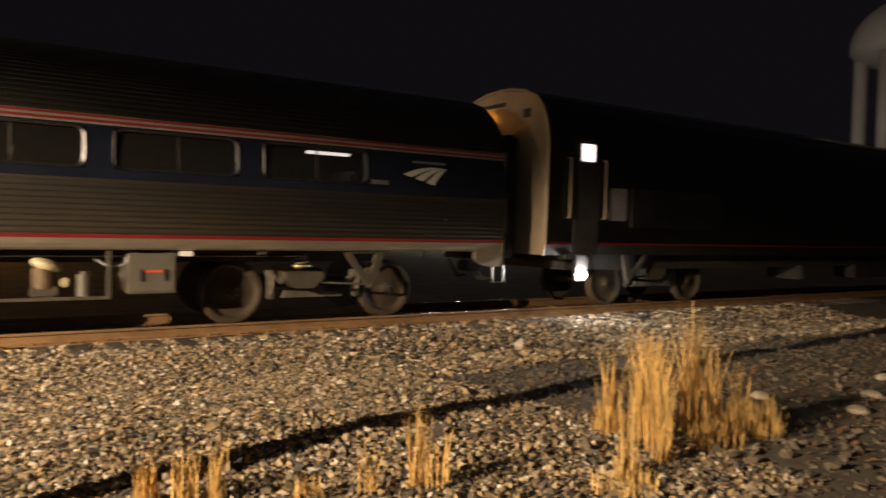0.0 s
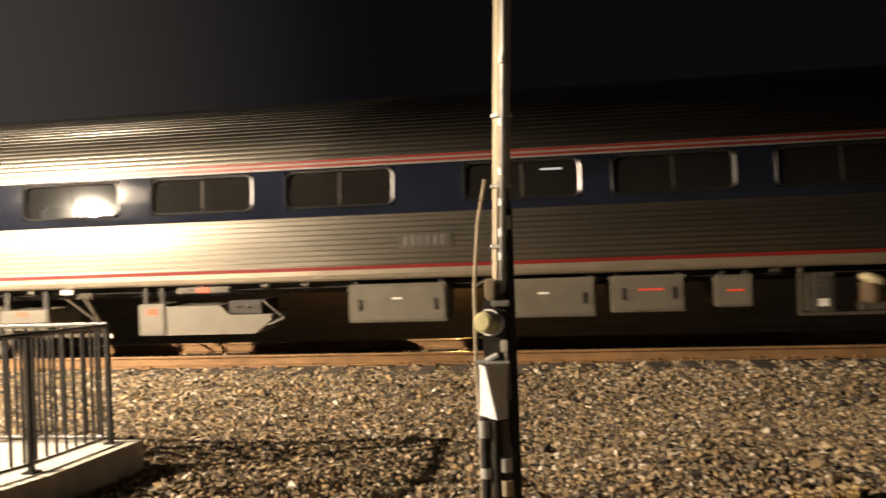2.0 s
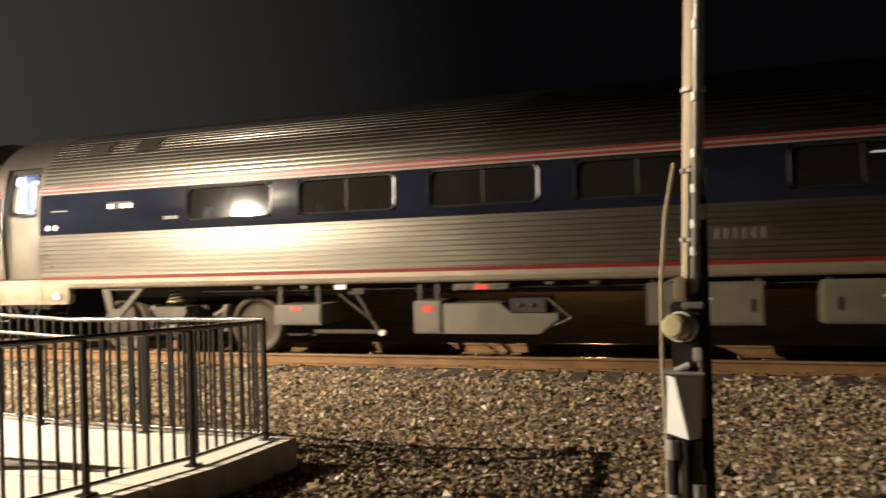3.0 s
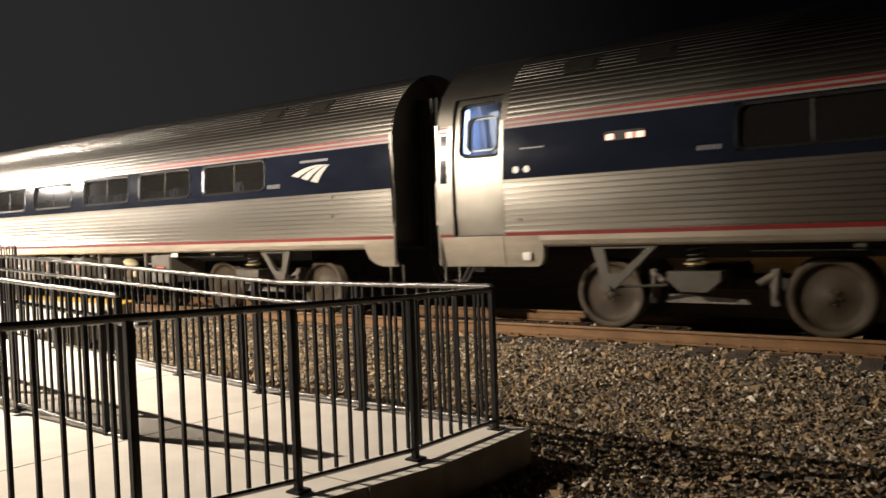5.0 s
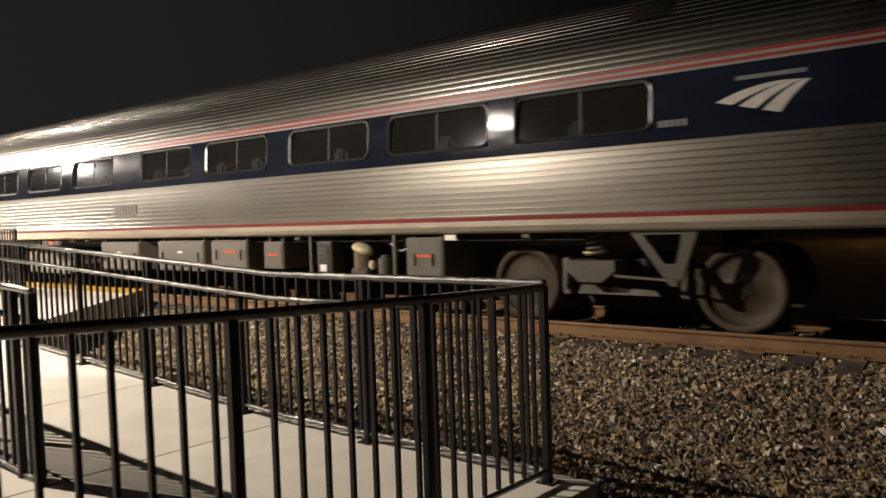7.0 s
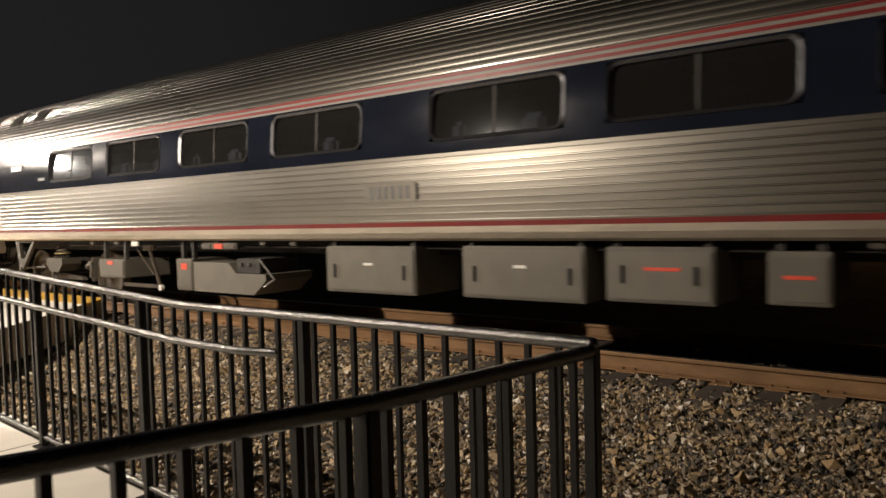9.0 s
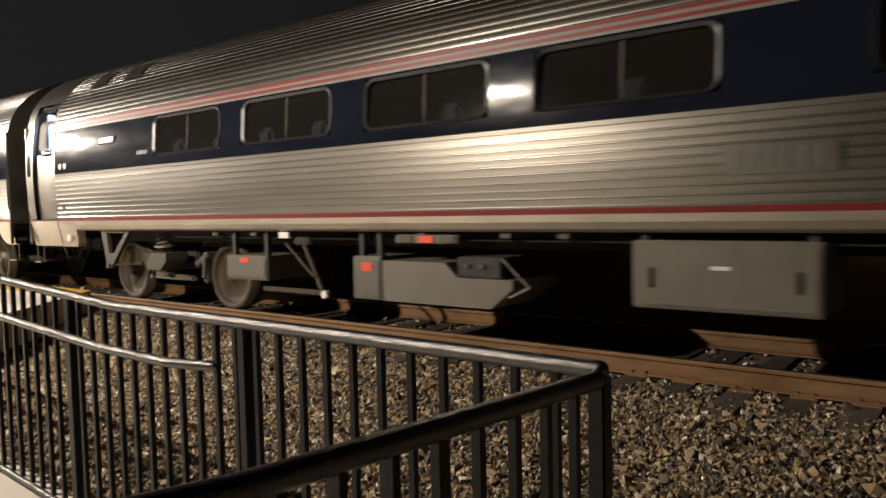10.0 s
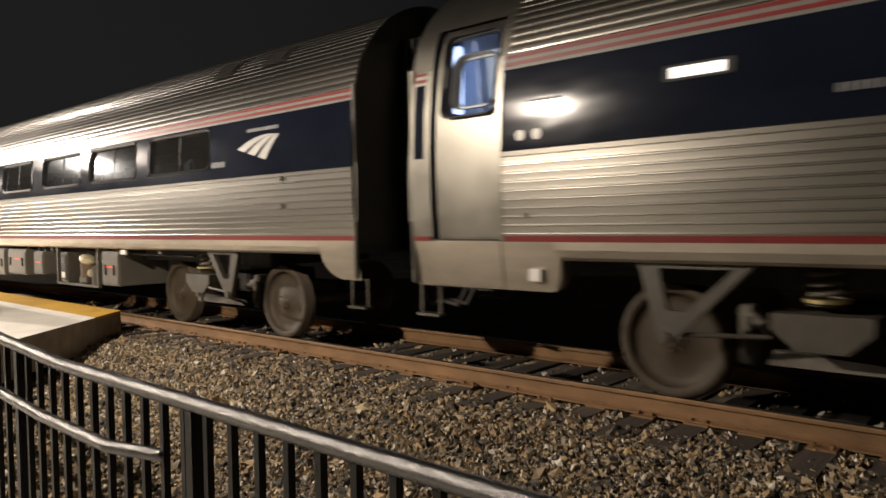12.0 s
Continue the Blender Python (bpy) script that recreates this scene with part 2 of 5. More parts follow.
def tube(bm, a, b, r, seg=10, r2=None, caps=True):
    a, b = Vector(a), Vector(b)
    d = b - a
    m = Matrix.Translation((a + b) / 2) @ d.to_track_quat("Z", "Y").to_matrix().to_4x4()
    bmesh.ops.create_cone(bm, cap_ends=caps, segments=seg, radius1=r, radius2=r if r2 is None else r2, depth=d.length, matrix=m)
    return bm


def prism(pts, y0, y1):
    """A plate with the outline pts in x and z, from y0 to y1."""
    bm = bmesh.new()
    a = [bm.verts.new((x, y0, z)) for x, z in pts]
    b = [bm.verts.new((x, y1, z)) for x, z in pts]
    n = len(pts)
    bm.faces.new(a)
    bm.faces.new(b[::-1])
    for i in range(n):
        bm.faces.new((a[i], b[i], b[(i + 1) % n], a[(i + 1) % n]))
    return bm


def rounded(u0, u1, z0, z1, r, n=5):
    pts = []
    for cx, cz, a0 in ((u1 - r, z1 - r, 0), (u0 + r, z1 - r, 90), (u0 + r, z0 + r, 180), (u1 - r, z0 + r, 270)):
        for k in range(n + 1):
            a = radians(a0 + 90 * k / n)
            pts.append((cx + r * math.cos(a), cz + r * math.sin(a)))
    return pts


def lathe(profile, seg=36):
    """Turned about the y axis: profile of (radius, y)."""
    bm = bmesh.new()
    rings = []
    for r, y in profile:
        rings.append([bm.verts.new((r * math.sin(2 * math.pi * k / seg), y, r * math.cos(2 * math.pi * k / seg))) for k in range(seg)])
    for p, q in zip(rings, rings[1:]):
        for k in range(seg):
            bm.faces.new((p[k], p[(k + 1) % seg], q[(k + 1) % seg], q[k]))
    return bm


# ---- track and ground ----
YC = 0.7875  # middle of the track
PROFILE_Y = (-60, -14, -8, -6, -5, -4.2, -2.8, -2.0, -1.15, -0.7, 2.2, 3.0, 4.2, 8, 60)
PROFILE_Z = (-0.10, -0.10, -0.12, -0.16, -0.21, -0.29, -0.42, -0.40, -0.225, -0.200, -0.200, -0.32, -0.5, -0.5, -0.3)


def ground_z(x, y):
    z = np.interp(y, PROFILE_Y, PROFILE_Z)
    lift = np.clip((x - 8) / 4, 0, 1) * np.clip((-1.5 - y) / 1.5, 0, 1) * 0.10
    dip = np.interp(y, (-8.0, -6.0, -5.0, -4.2, -2.8), (0.0, 0.08, 0.14, 0.11, 0.0)) * np.clip((9.5 - x) / 2, 0, 1)
    return z + lift - dip + 0.025 * np.sin(x * 1.9 + y * 0.7) * np.sin(y * 1.6 - x * 0.4) * np.clip((-1.2 - y) / 1.0, 0, 1)


def grid_mesh(name, xs, ys, zf, material):
    X, Y = np.meshgrid(xs, ys)
    Z = zf(X, Y)
    v = np.stack([X, Y, Z], -1).reshape(-1, 3)
    nx, ny = len(xs), len(ys)
    i = (np.arange(ny - 1)[:, None] * nx + np.arange(nx - 1)[None]).ravel()
    f = np.stack([i, i + 1, i + nx + 1, i + nx], 1)
    me = bpy.data.meshes.new(name)
    me.from_pydata(v.tolist(), [], f.tolist())
    me.materials.append(material)
    for p in me.polygons:
        p.use_smooth = True
    return new(name, me)


xs = np.concatenate([np.linspace(-1500, -45, 8), np.arange(-40, 45, 0.5), np.linspace(60, 1500, 8)])
ys = np.concatenate([np.linspace(-1500, -70, 6), np.linspace(-60, -15, 10), np.arange(-14, 9, 0.25), np.linspace(12, 1500, 10)])
tagged(grid_mesh("ground", xs, ys, ground_z, M["soil"]), "dark gritty soil sloping down to the track bed", "ground", kind="structure")


def running_rail(y0, x0, x1):
    """A rail along x in three parts, its head from y0 to y0 + 0.07."""
    root = tagged(new("rail"), "rust-brown steel rail spiked to timber ties", "rail", "running rails")
    c = y0 + 0.035
    for name, outline in (("rail_head", [(0.030, 0.0), (0.035, -0.012), (0.034, -0.034), (0.009, -0.046)]),
                          ("rail_web", [(0.009, -0.046), (0.008, -0.090), (0.009, -0.135)]),
                          ("rail_foot", [(0.009, -0.135), (0.030, -0.148), (0.070, -0.158), (0.070, -0.172)])):
        ring = [(c - h, z) for h, z in outline] + [(c + h, z) for h, z in outline[::-1]]
        n = len(ring)
        bm = bmesh.new()
        a = [bm.verts.new((x0, y, z)) for y, z in ring]
        b = [bm.verts.new((x1, y, z)) for y, z in ring]
        for i in range(n):
            bm.faces.new((a[i], a[(i + 1) % n], b[(i + 1) % n], b[i])).material_index = 1 if i == n - 1 and name == "rail_head" else 0
        bm.faces.new(a), bm.faces.new(b)
        part(name, bm, [M["rail"], M["railtop"]], root, "worn bright rail head" if name == "rail_head" else "")


for y0 in (0.0, 1.505):
    running_rail(y0, -60, 90)

tie = link("railroad_tie", boxed(-0.115, 0.115, -0.74, 2.17, -0.34, -0.172, 0.012), M["tie"])
tagged(tie, "weathered dark creosoted timber tie bedded in ballast", "railroad tie", "railroad ties")
plate = part("tie_plate", boxed(-0.10, 0.10, -0.10, 0.16, -0.180, -0.160, 0.004), M["rail"], tie, "rusty tie plate")
for dx in (-0.06, 0.06):
    sp = bmesh.new()
    tube(sp, (dx, -0.045, -0.18), (dx, -0.045, -0.135), 0.010, 6)
    box(sp, dx - 0.013, dx + 0.013, -0.055, -0.015, -0.150, -0.135)
    part("spike", sp, M["rail"], tie, "rusty rail spike")
TIE = 0.4485
rt = random.Random(5)
tie.matrix_world = pose(3.044 - 28 * TIE, 0, 0)
for k in range(-27, 60):
    copy_thing(tie, pose(3.044 + k * TIE + rt.uniform(-0.03, 0.03), rt.uniform(-0.09, 0.05), rt.uniform(-0.012, 0.008), 0, 0, rt.uniform(-1.5, 1.5)))


def blocked(x, y):
    """Where the concrete stands."""
    edge = np.interp(y, (-9.0, -8.0, -7.15, -6.33, -5.49, -4.4), (3.6, 3.92, 4.16, 4.42, 4.62, 4.68))
    slab = (x < edge) & (y < -4.42)
    plat = (x < -4.4 - (y + 2.6) * 0.9) & (y < -0.5) & (y > -4.6)
    return slab | plat


def stones(name, n, x0, x1, y0, y1, size, seed, material, label, lift=0.35):
    g = np.random.default_rng(seed)
    x, y = g.uniform(x0, x1, n), g.uniform(y0, y1, n)
    off = np.abs((x - 3.044) / TIE - np.round((x - 3.044) / TIE)) * TIE
    bare = 0.25 + 0.6 * np.modf(np.abs(np.sin(np.round((x - 3.044) / TIE) * 12.9898)) * 437.585)[0]
    keep = ~blocked(x, y) & ~((off < 0.125) & (y > -0.80) & (y < 2.25) & (g.random(n) < np.where(y < -0.40, 0.45 * bare, 0.96))) & ~((y > -0.06) & (y < 0.13))
    x, y = x[keep], y[keep]
    n = len(x)
    s = size * g.lognormal(0, 0.32, n)
    z = ground_z(x, y) + s * g.uniform(-0.25, lift, n)
    unit = np.array([(1, 0, 0), (0, 1, 0), (-1, 0, 0), (0, -1, 0), (0, 0, 1), (0, 0, -1)], float)
    v = unit[None] * g.uniform(0.7, 1.1, (n, 6, 1)) + g.uniform(-0.33, 0.33, (n, 6, 3))
    v *= g.uniform(0.38, 1.08, (n, 1, 3)) * s[:, None, None] * 0.76
    q = g.normal(size=(n, 4))
    q /= np.linalg.norm(q, axis=1, keepdims=True)
    w, i, j, k = q.T
    R = np.stack([1 - 2 * (j * j + k * k), 2 * (i * j - k * w), 2 * (i * k + j * w), 2 * (i * j + k * w), 1 - 2 * (i * i + k * k),
                  2 * (j * k - i * w), 2 * (i * k - j * w), 2 * (j * k + i * w), 1 - 2 * (i * i + j * j)], 1).reshape(n, 3, 3)
    v = np.einsum("nab,nvb->nva", R, v) + np.stack([x, y, z], 1)[:, None]
    f0 = np.array([(0, 1, 4), (1, 2, 4), (2, 3, 4), (3, 0, 4), (1, 0, 5), (2, 1, 5), (3, 2, 5), (0, 3, 5)])
    f = (f0[None] + 6 * np.arange(n)[:, None, None]).reshape(-1, 3)
    me = bpy.data.meshes.new(name)
    me.vertices.add(n * 6)
    me.vertices.foreach_set("co", v.astype(np.float32).ravel())
    me.loops.add(f.size)
    me.loops.foreach_set("vertex_index", f.astype(np.int32).ravel())
    me.polygons.add(len(f))
    me.polygons.foreach_set("loop_start", np.arange(0, f.size, 3, dtype=np.int32))
    me.update(calc_edges=True)
    me.shade_flat()
    me.materials.append(material)
    return tagged(new(name, me), label, "ballast", kind="stuff")


stones("ballast", 228000, -6.5, 13, -4.6, -0.05, 0.0335, 1, M["gravel"], "pale tan and grey crushed-stone track ballast")
stones("ballast_ahead", 28000, 13, 26, -3.6, -0.05, 0.050, 6, M["gravel"], "pale tan crushed-stone ballast further along the track")
stones("ballast_bed", 12000, -12, 30, 0.1, 3.0, 0.050, 2, M["gravel"], "crushed-stone ballast between and behind the rails")
stones("gravel", 52000, 4, 13, -8.3, -4.4, 0.034, 3, M["gravel"], "finer grey gravel beside the track bed")
stones("dirt_gravel", 12000, 12.2, 26, -9.5, -3.3, 0.040, 4, M["dirtstone"], "dark dirty gravel and soil clods beyond the grass")


# ---- concrete landing, ramp and platform ----
EDGE = [(4.68, -4.42, -0.10), (4.62, -5.49, -0.065), (4.42, -6.33, -0.037), (4.16, -7.15, -0.008), (3.92, -8.0, 0.02), (3.6, -9.0, 0.03)]


def slab_between(name, outline, depth, material, parent=None, label=""):
    bm = bmesh.new()
    top = [bm.verts.new(p) for p in outline]
    low = [bm.verts.new((p[0], p[1], p[2] - depth)) for p in outline]
    bm.faces.new(top)
    bm.faces.new(low[::-1])
    n = len(outline)
    # concrete sides take the darker kerb colour, which paints in their shade
    for i in range(n):
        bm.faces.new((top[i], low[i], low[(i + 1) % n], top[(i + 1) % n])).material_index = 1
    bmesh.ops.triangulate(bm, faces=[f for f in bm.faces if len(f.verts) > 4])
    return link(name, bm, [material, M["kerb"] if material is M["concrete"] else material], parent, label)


def landing_z(y):
    return float(np.interp(y, (-9, -8, -7.15, -6.33, -5.49, -4.42), (0.03, 0.02, -0.008, -0.037, -0.065, -0.10)))


# panels of the landing, with open joints between them
landing = tagged(new("pavement_landing"), "pale broom-finished concrete landing at the foot of the ramp", "pavement", kind="structure")
ys_cut = [-4.42, -6.05, -7.6, -9.0]
for i in range(3):
    ya, yb = ys_cut[i], ys_cut[i + 1] + 0.012
    pts = [(2.32, ya), (2.32, yb)]
    right = [(np.interp(-y, [-e[1] for e in EDGE], [e[0] for e in EDGE]), y) for y in np.linspace(yb, ya, 7)]
    slab_between("slab_panel", [(x, y, landing_z(y)) for x, y in pts + right], 0.42, M["concrete"], landing)
for x0, x1 in ((-0.6, 2.305), (-3.6, -0.612), (-7.0, -3.612)):
    for ya, yb in ((-6.05, -7.6), (-7.612, -9.5)):
        slab_between("slab_panel", [(x0, ya, landing_z(ya)), (x0, yb, landing_z(yb)), (x1, yb, landing_z(yb)), (x1, ya, landing_z(ya))], 0.42, M["concrete"], landing)
SLOPE = 0.0555


def ramp_z(x):
    return -0.10 + SLOPE * float(np.clip(2.3 - x, 0, 5.0))


ramp = tagged(new("pavement_ramp"), "pale concrete ramp rising to the platform between railings", "pavement", kind="structure")
for x0, x1 in ((0.612, 2.305), (-1.0, 0.6), (-2.7, -1.012)):
    slab_between("slab_panel", [(x0, -4.42, ramp_z(x0)), (x0, -6.03, ramp_z(x0)), (x1, -6.03, landing_z(-6.03) if x1 > 2 else ramp_z(x1)), (x1, -4.42, ramp_z(x1))], 0.45, M["concrete"], ramp)
platform = tagged(new("pavement_platform"), "low concrete platform with a yellow tactile edge", "pavement", kind="structure")
PZ = 0.15
slab_between("deck", [(-7.05, -1.12, PZ), (-60, -1.12, PZ), (-60, -6.03, PZ), (-2.72, -6.03, PZ), (-2.72, -4.42, PZ), (-4.4, -2.6, PZ), (-5.74, -1.12, PZ)], 0.45, M["concrete"], platform)
strip = slab_between("tactile_strip", [(-6.3, -0.50, PZ + 0.004), (-60, -0.50, PZ + 0.004), (-60, -1.117, PZ + 0.004), (-5.76, -1.117, PZ + 0.004)], 0.035, M["yellow"], platform, "yellow tactile warning strip")
bm = bmesh.new()
for i in range(60):
    for j in range(7):
        tube(bm, (-6.45 - i * 0.09, -0.56 - j * 0.082, PZ + 0.003), (-6.45 - i * 0.09, -0.56 - j * 0.082, PZ + 0.010), 0.017, 6, 0.011)
part("dome", bm, M["yellow"], platform)["kind"] = "stuff"
slab_between("edge_kerb", [(-6.305, -0.505, PZ - 0.033), (-60, -0.505, PZ - 0.033), (-60, -1.115, PZ - 0.033), (-5.765, -1.115, PZ - 0.033)], 0.40, M["concrete"], platform)


# ---- railings ----
PICKET = boxed(-0.0095, 0.0095, -0.0095, 0.0095, 0, 1)
picket_me = bpy.data.meshes.new("picket")
PICKET.to_mesh(picket_me)
PICKET.free()
picket_me.materials.append(M["paint"])


def fence(path, posts, label, top=1.04, gap=0.107, end_post=True):
    """A railing along path, points (x, y, floor z); posts: how far along they stand."""
    root = tagged(new("railing"), label, "railing", "black railings")
    P = [Vector(p) for p in path]
    seg = [(b - a).length for a, b in zip(P, P[1:])]
    total = sum(seg)

    def at(d):
        for a, b, l in zip(P, P[1:], seg):
            if d <= l + 1e-6:
                return a.lerp(b, d / l)
            d -= l
        return P[-1]
    for name, h, r in (("top_rail", top, 0.022), ("bottom_rail", 0.065, 0.015)):
        bm = bmesh.new()
        up = Vector((0, 0, h))
        for a, b in zip(P, P[1:]):
            tube(bm, a + up, b + up, r, 14, caps=False)
        for a in P:
            bmesh.ops.create_uvsphere(bm, u_segments=14, v_segments=8, radius=r, matrix=Matrix.Translation(a + up))
        part(name, bm, M["gloss"], root, smooth=True)
    for d in posts:
        a = at(d)
        bm = bmesh.new()
        box(bm, a.x - 0.021, a.x + 0.021, a.y - 0.021, a.y + 0.021, a.z - 0.02, a.z + top - 0.01, 0.005)
        box(bm, a.x - 0.052, a.x + 0.052, a.y - 0.052, a.y + 0.052, a.z - 0.006, a.z + 0.014, 0.004)
        part("post", bm, M["paint"], root)
    n = int(total / gap)
    for k in range(1, n):
        d = k * total / n
        if min(abs(d - q) for q in posts) < 0.04:
            continue
        a = at(d)
        ob = new("picket", picket_me)
        ob.parent = root
        ob.matrix_basis = Matrix.LocRotScale((a.x, a.y, a.z + 0.085), None, (1, 1, top - 0.085))
    return root


def handrail(points, r, root, brackets=()):
    bm = bmesh.new()
    P = [Vector(p) for p in points]
    for a, b in zip(P, P[1:]):
        tube(bm, a, b, r, 14, caps=False)
    for a in P:
        bmesh.ops.create_uvsphere(bm, u_segments=14, v_segments=8, radius=r, matrix=Matrix.Translation(a))
    part("handrail", bm, M["gloss"], root, "round black handrail", smooth=True)
    for a, b in brackets:
        part("bracket", tube(bmesh.new(), a, b, 0.010, 8), M["paint"], root)


far = fence([(4.465, -4.56, -0.10), (2.30, -4.56, -0.10), (-2.7, -4.56, ramp_z(-2.7)), (-4.2, -4.56, 0.18)], [0, 1.30, 2.55, 3.75, 4.95, 6.15, 7.35, 8.55],
            "black steel railing with round top rail along the ramp's track side", top=1.062, gap=0.112)
handrail([(2.99, -4.565, 0.795), (2.80, -4.63, 0.80), (2.30, -4.63, 0.805), (-2.7, -4.63, 0.80 + SLOPE * 5.0), (-4.2, -4.63, 1.08)], 0.019, far,
         [((x, -4.56, 0.75 + SLOPE * (2.3 - x)), (x, -4.63, 0.79 + SLOPE * (2.3 - x))) for x in (1.9, 0.7, -0.5, -1.7)])
near = fence([(4.465, -4.56, -0.10), (4.41, -5.49, -0.065), (4.21, -6.33, -0.037), (3.95, -7.15, -0.008), (3.70, -8.0, 0.02), (3.42, -8.9, 0.03)],
             [0.93, 1.79, 2.65, 3.54, 4.45], "black steel railing with square pickets round the concrete landing")
inner = fence([(2.27, -6.16, -0.095), (-2.7, -6.16, ramp_z(-2.7)), (-4.4, -6.16, 0.18)], [0, 0.22, 1.55, 2.75, 3.95, 5.15],
              "black steel railing on the inner side of the ramp", top=1.10)
handrail([(2.27, -6.16, 0.80), (2.52, -6.16, 0.80), (2.55, -6.12, 0.80), (2.52, -6.08, 0.80), (-2.7, -6.08, 0.80 + SLOPE * 5.0), (-4.4, -6.08, 1.08)], 0.019, inner)
plat_rail = fence([(-7.38, -2.26, PZ), (-11.5, -2.26, PZ)], [0, 1.37, 2.74, 4.1], "short black steel railing on the platform", top=1.20)


# ---- the pole by the track ----
pole = tagged(new("utility_pole"), "slim weathered pole with grey meter boxes and conduit", "utility pole")
PX, PY = 8.01, -6.12


def lean(z):
    return PX + 0.038 * z


bm = bmesh.new()
prev = None
for k in range(15):
    z = -0.4 + 8.4 * k / 14
    r = 0.060 - 0.0016 * k
    ring = [bm.verts.new((lean(z) - 0.012 + r * (1 + 0.05 * math.sin(3 * a + k)) * math.cos(a), PY + 0.045 + 1.65 * r * math.sin(a), z)) for a in np.linspace(0, 2 * math.pi, 17)[:-1]]
    if prev:
        for i in range(16):
            bm.faces.new((prev[i], prev[(i + 1) % 16], ring[(i + 1) % 16], ring[i]))
    prev = ring
bm.faces.new(prev)
part("shaft", bm, M["pole"], pole, "weathered timber shaft", smooth=True)
yf = PY - 0.062
# the service drop: a pale conduit with couplings up the front of the shaft
part("conduit", tube(bmesh.new(), (lean(1.25), yf - 0.012, 1.25), (lean(4.4) + 0.006, yf + 0.012, 4.4), 0.019, 12), M["galv"], pole, "pale grey conduit", smooth=True)
for z in (1.46, 1.60, 1.78, 1.96, 2.25, 2.62):
    part("coupling", tube(bmesh.new(), (lean(z), yf - 0.011, z - 0.022), (lean(z), yf - 0.011, z + 0.022), 0.025, 12), M["galv"], pole)
for z in (1.52, 1.88, 2.30):
    part("strap", tube(bmesh.new(), (lean(z) - 0.012, PY, z - 0.010), (lean(z) - 0.012, PY, z + 0.010), 0.064, 18), M["galv"], pole)
# dark cable guard down the shaft's side
part("cable_guard", boxed(PX + 0.058, PX + 0.118, PY - 0.07, PY + 0.03, -0.25, 1.76, 0.02), M["black"], pole, "black cable guard")
part("cable_cap", tube(bmesh.new(), (PX + 0.085, PY - 0.02, 1.74), (PX + 0.06, PY - 0.02, 2.0), 0.030, 12, 0.018), M["black"], pole)
# bare wire looping down the other side
bm = bmesh.new()
wire = [(PX - 0.035, PY - 0.05, 1.92), (PX - 0.085, PY - 0.06, 1.66), (PX - 0.118, PY - 0.06, 1.30), (PX - 0.125, PY - 0.06, 0.85), (PX - 0.115, PY - 0.05, 0.45), (PX - 0.12, PY - 0.02, -0.25)]
for p, q in zip(wire, wire[1:]):
    tube(bm, p, q, 0.010, 8)
part("ground_wire", bm, M["pole"], pole, "thin wire down the pole")
part("wire_stay", tube(bmesh.new(), (PX - 0.118, PY - 0.06, 1.29), (PX - 0.04, PY - 0.05, 1.33), 0.008, 8), M["galv"], pole)
# weatherhead box, meter and the service box below it
part("junction_box", boxed(PX - 0.055, PX + 0.012, yf - 0.06, yf + 0.03, 1.205, 1.33, 0.012), M["pole"], pole, "small dull box")
part("meter_socket", boxed(PX - 0.075, PX + 0.075, yf - 0.045, yf + 0.03, 0.86, 1.20, 0.012), M["under"], pole, "dark meter socket")
part("socket_hood", boxed(PX - 0.02, PX + 0.088, yf - 0.06, yf + 0.02, 1.165, 1.205, 0.008), M["galv"], pole)
aim = Vector((-0.42, -0.88, 0.10)).normalized()
c = Vector((PX - 0.012, yf - 0.045, 1.075))
bm = tube(bmesh.new(), c, c + aim * 0.05, 0.078, 28)
part("meter_ring", bm, M["galv"], pole, "grey meter ring")
bm = tube(bmesh.new(), c + aim * 0.045, c + aim * 0.115, 0.070, 28, 0.062)
tube(bm, c + aim * 0.115, c + aim * 0.128, 0.062, 28, 0.045)
part("meter_dome", bm, M["dome"], pole, "round yellowish glass meter cover")
part("meter_seal", boxed(PX + 0.028, PX + 0.072, yf - 0.062, yf - 0.04, 0.90, 0.97, 0.006), M["white"], pole, "pale tag under the meter")
part("conduit_elbow", tube(bmesh.new(), (PX - 0.06, yf - 0.05, 0.85), (PX + 0.01, yf - 0.06, 0.885), 0.017, 10), M["galv"], pole)
# service box: its long edge runs askew, one face to the lamp and one away from it
top = [(-0.118, 0.02), (-0.068, -0.125), (0.072, -0.07), (0.072, 0.03)]
low = [(-0.126, 0.02), (0.002, -0.125), (0.058, -0.07), (0.058, 0.03)]
bm = bmesh.new()
hi_ring = [bm.verts.new((PX + x, yf + y, 0.835)) for x, y in top]
lo_ring = [bm.verts.new((PX + x - 0.006, yf + y, 0.515)) for x, y in low]
bm.faces.new(hi_ring), bm.faces.new(lo_ring[::-1])
for i in range(4):
    bm.faces.new((hi_ring[i], lo_ring[i], lo_ring[(i + 1) % 4], hi_ring[(i + 1) % 4]))
bmesh.ops.bevel(bm, geom=list(bm.edges), offset=0.005, segments=1, affect="EDGES")
part("service_box", bm, M["palebox"], pole, "light grey steel service box")
part("box_lid", boxed(PX - 0.125, PX + 0.08, yf - 0.125, yf + 0.03, 0.838, 0.850, 0.004), M["galv"], pole)
# added pale tube that stands for the lit strip at the box's right
part("conduit", tube(bmesh.new(), (PX + 0.064, yf - 0.055, 0.62), (PX + 0.064, yf - 0.055, 0.90), 0.016, 10), M["pale"], pole, "short pale tube in place of the lit strip on the box")
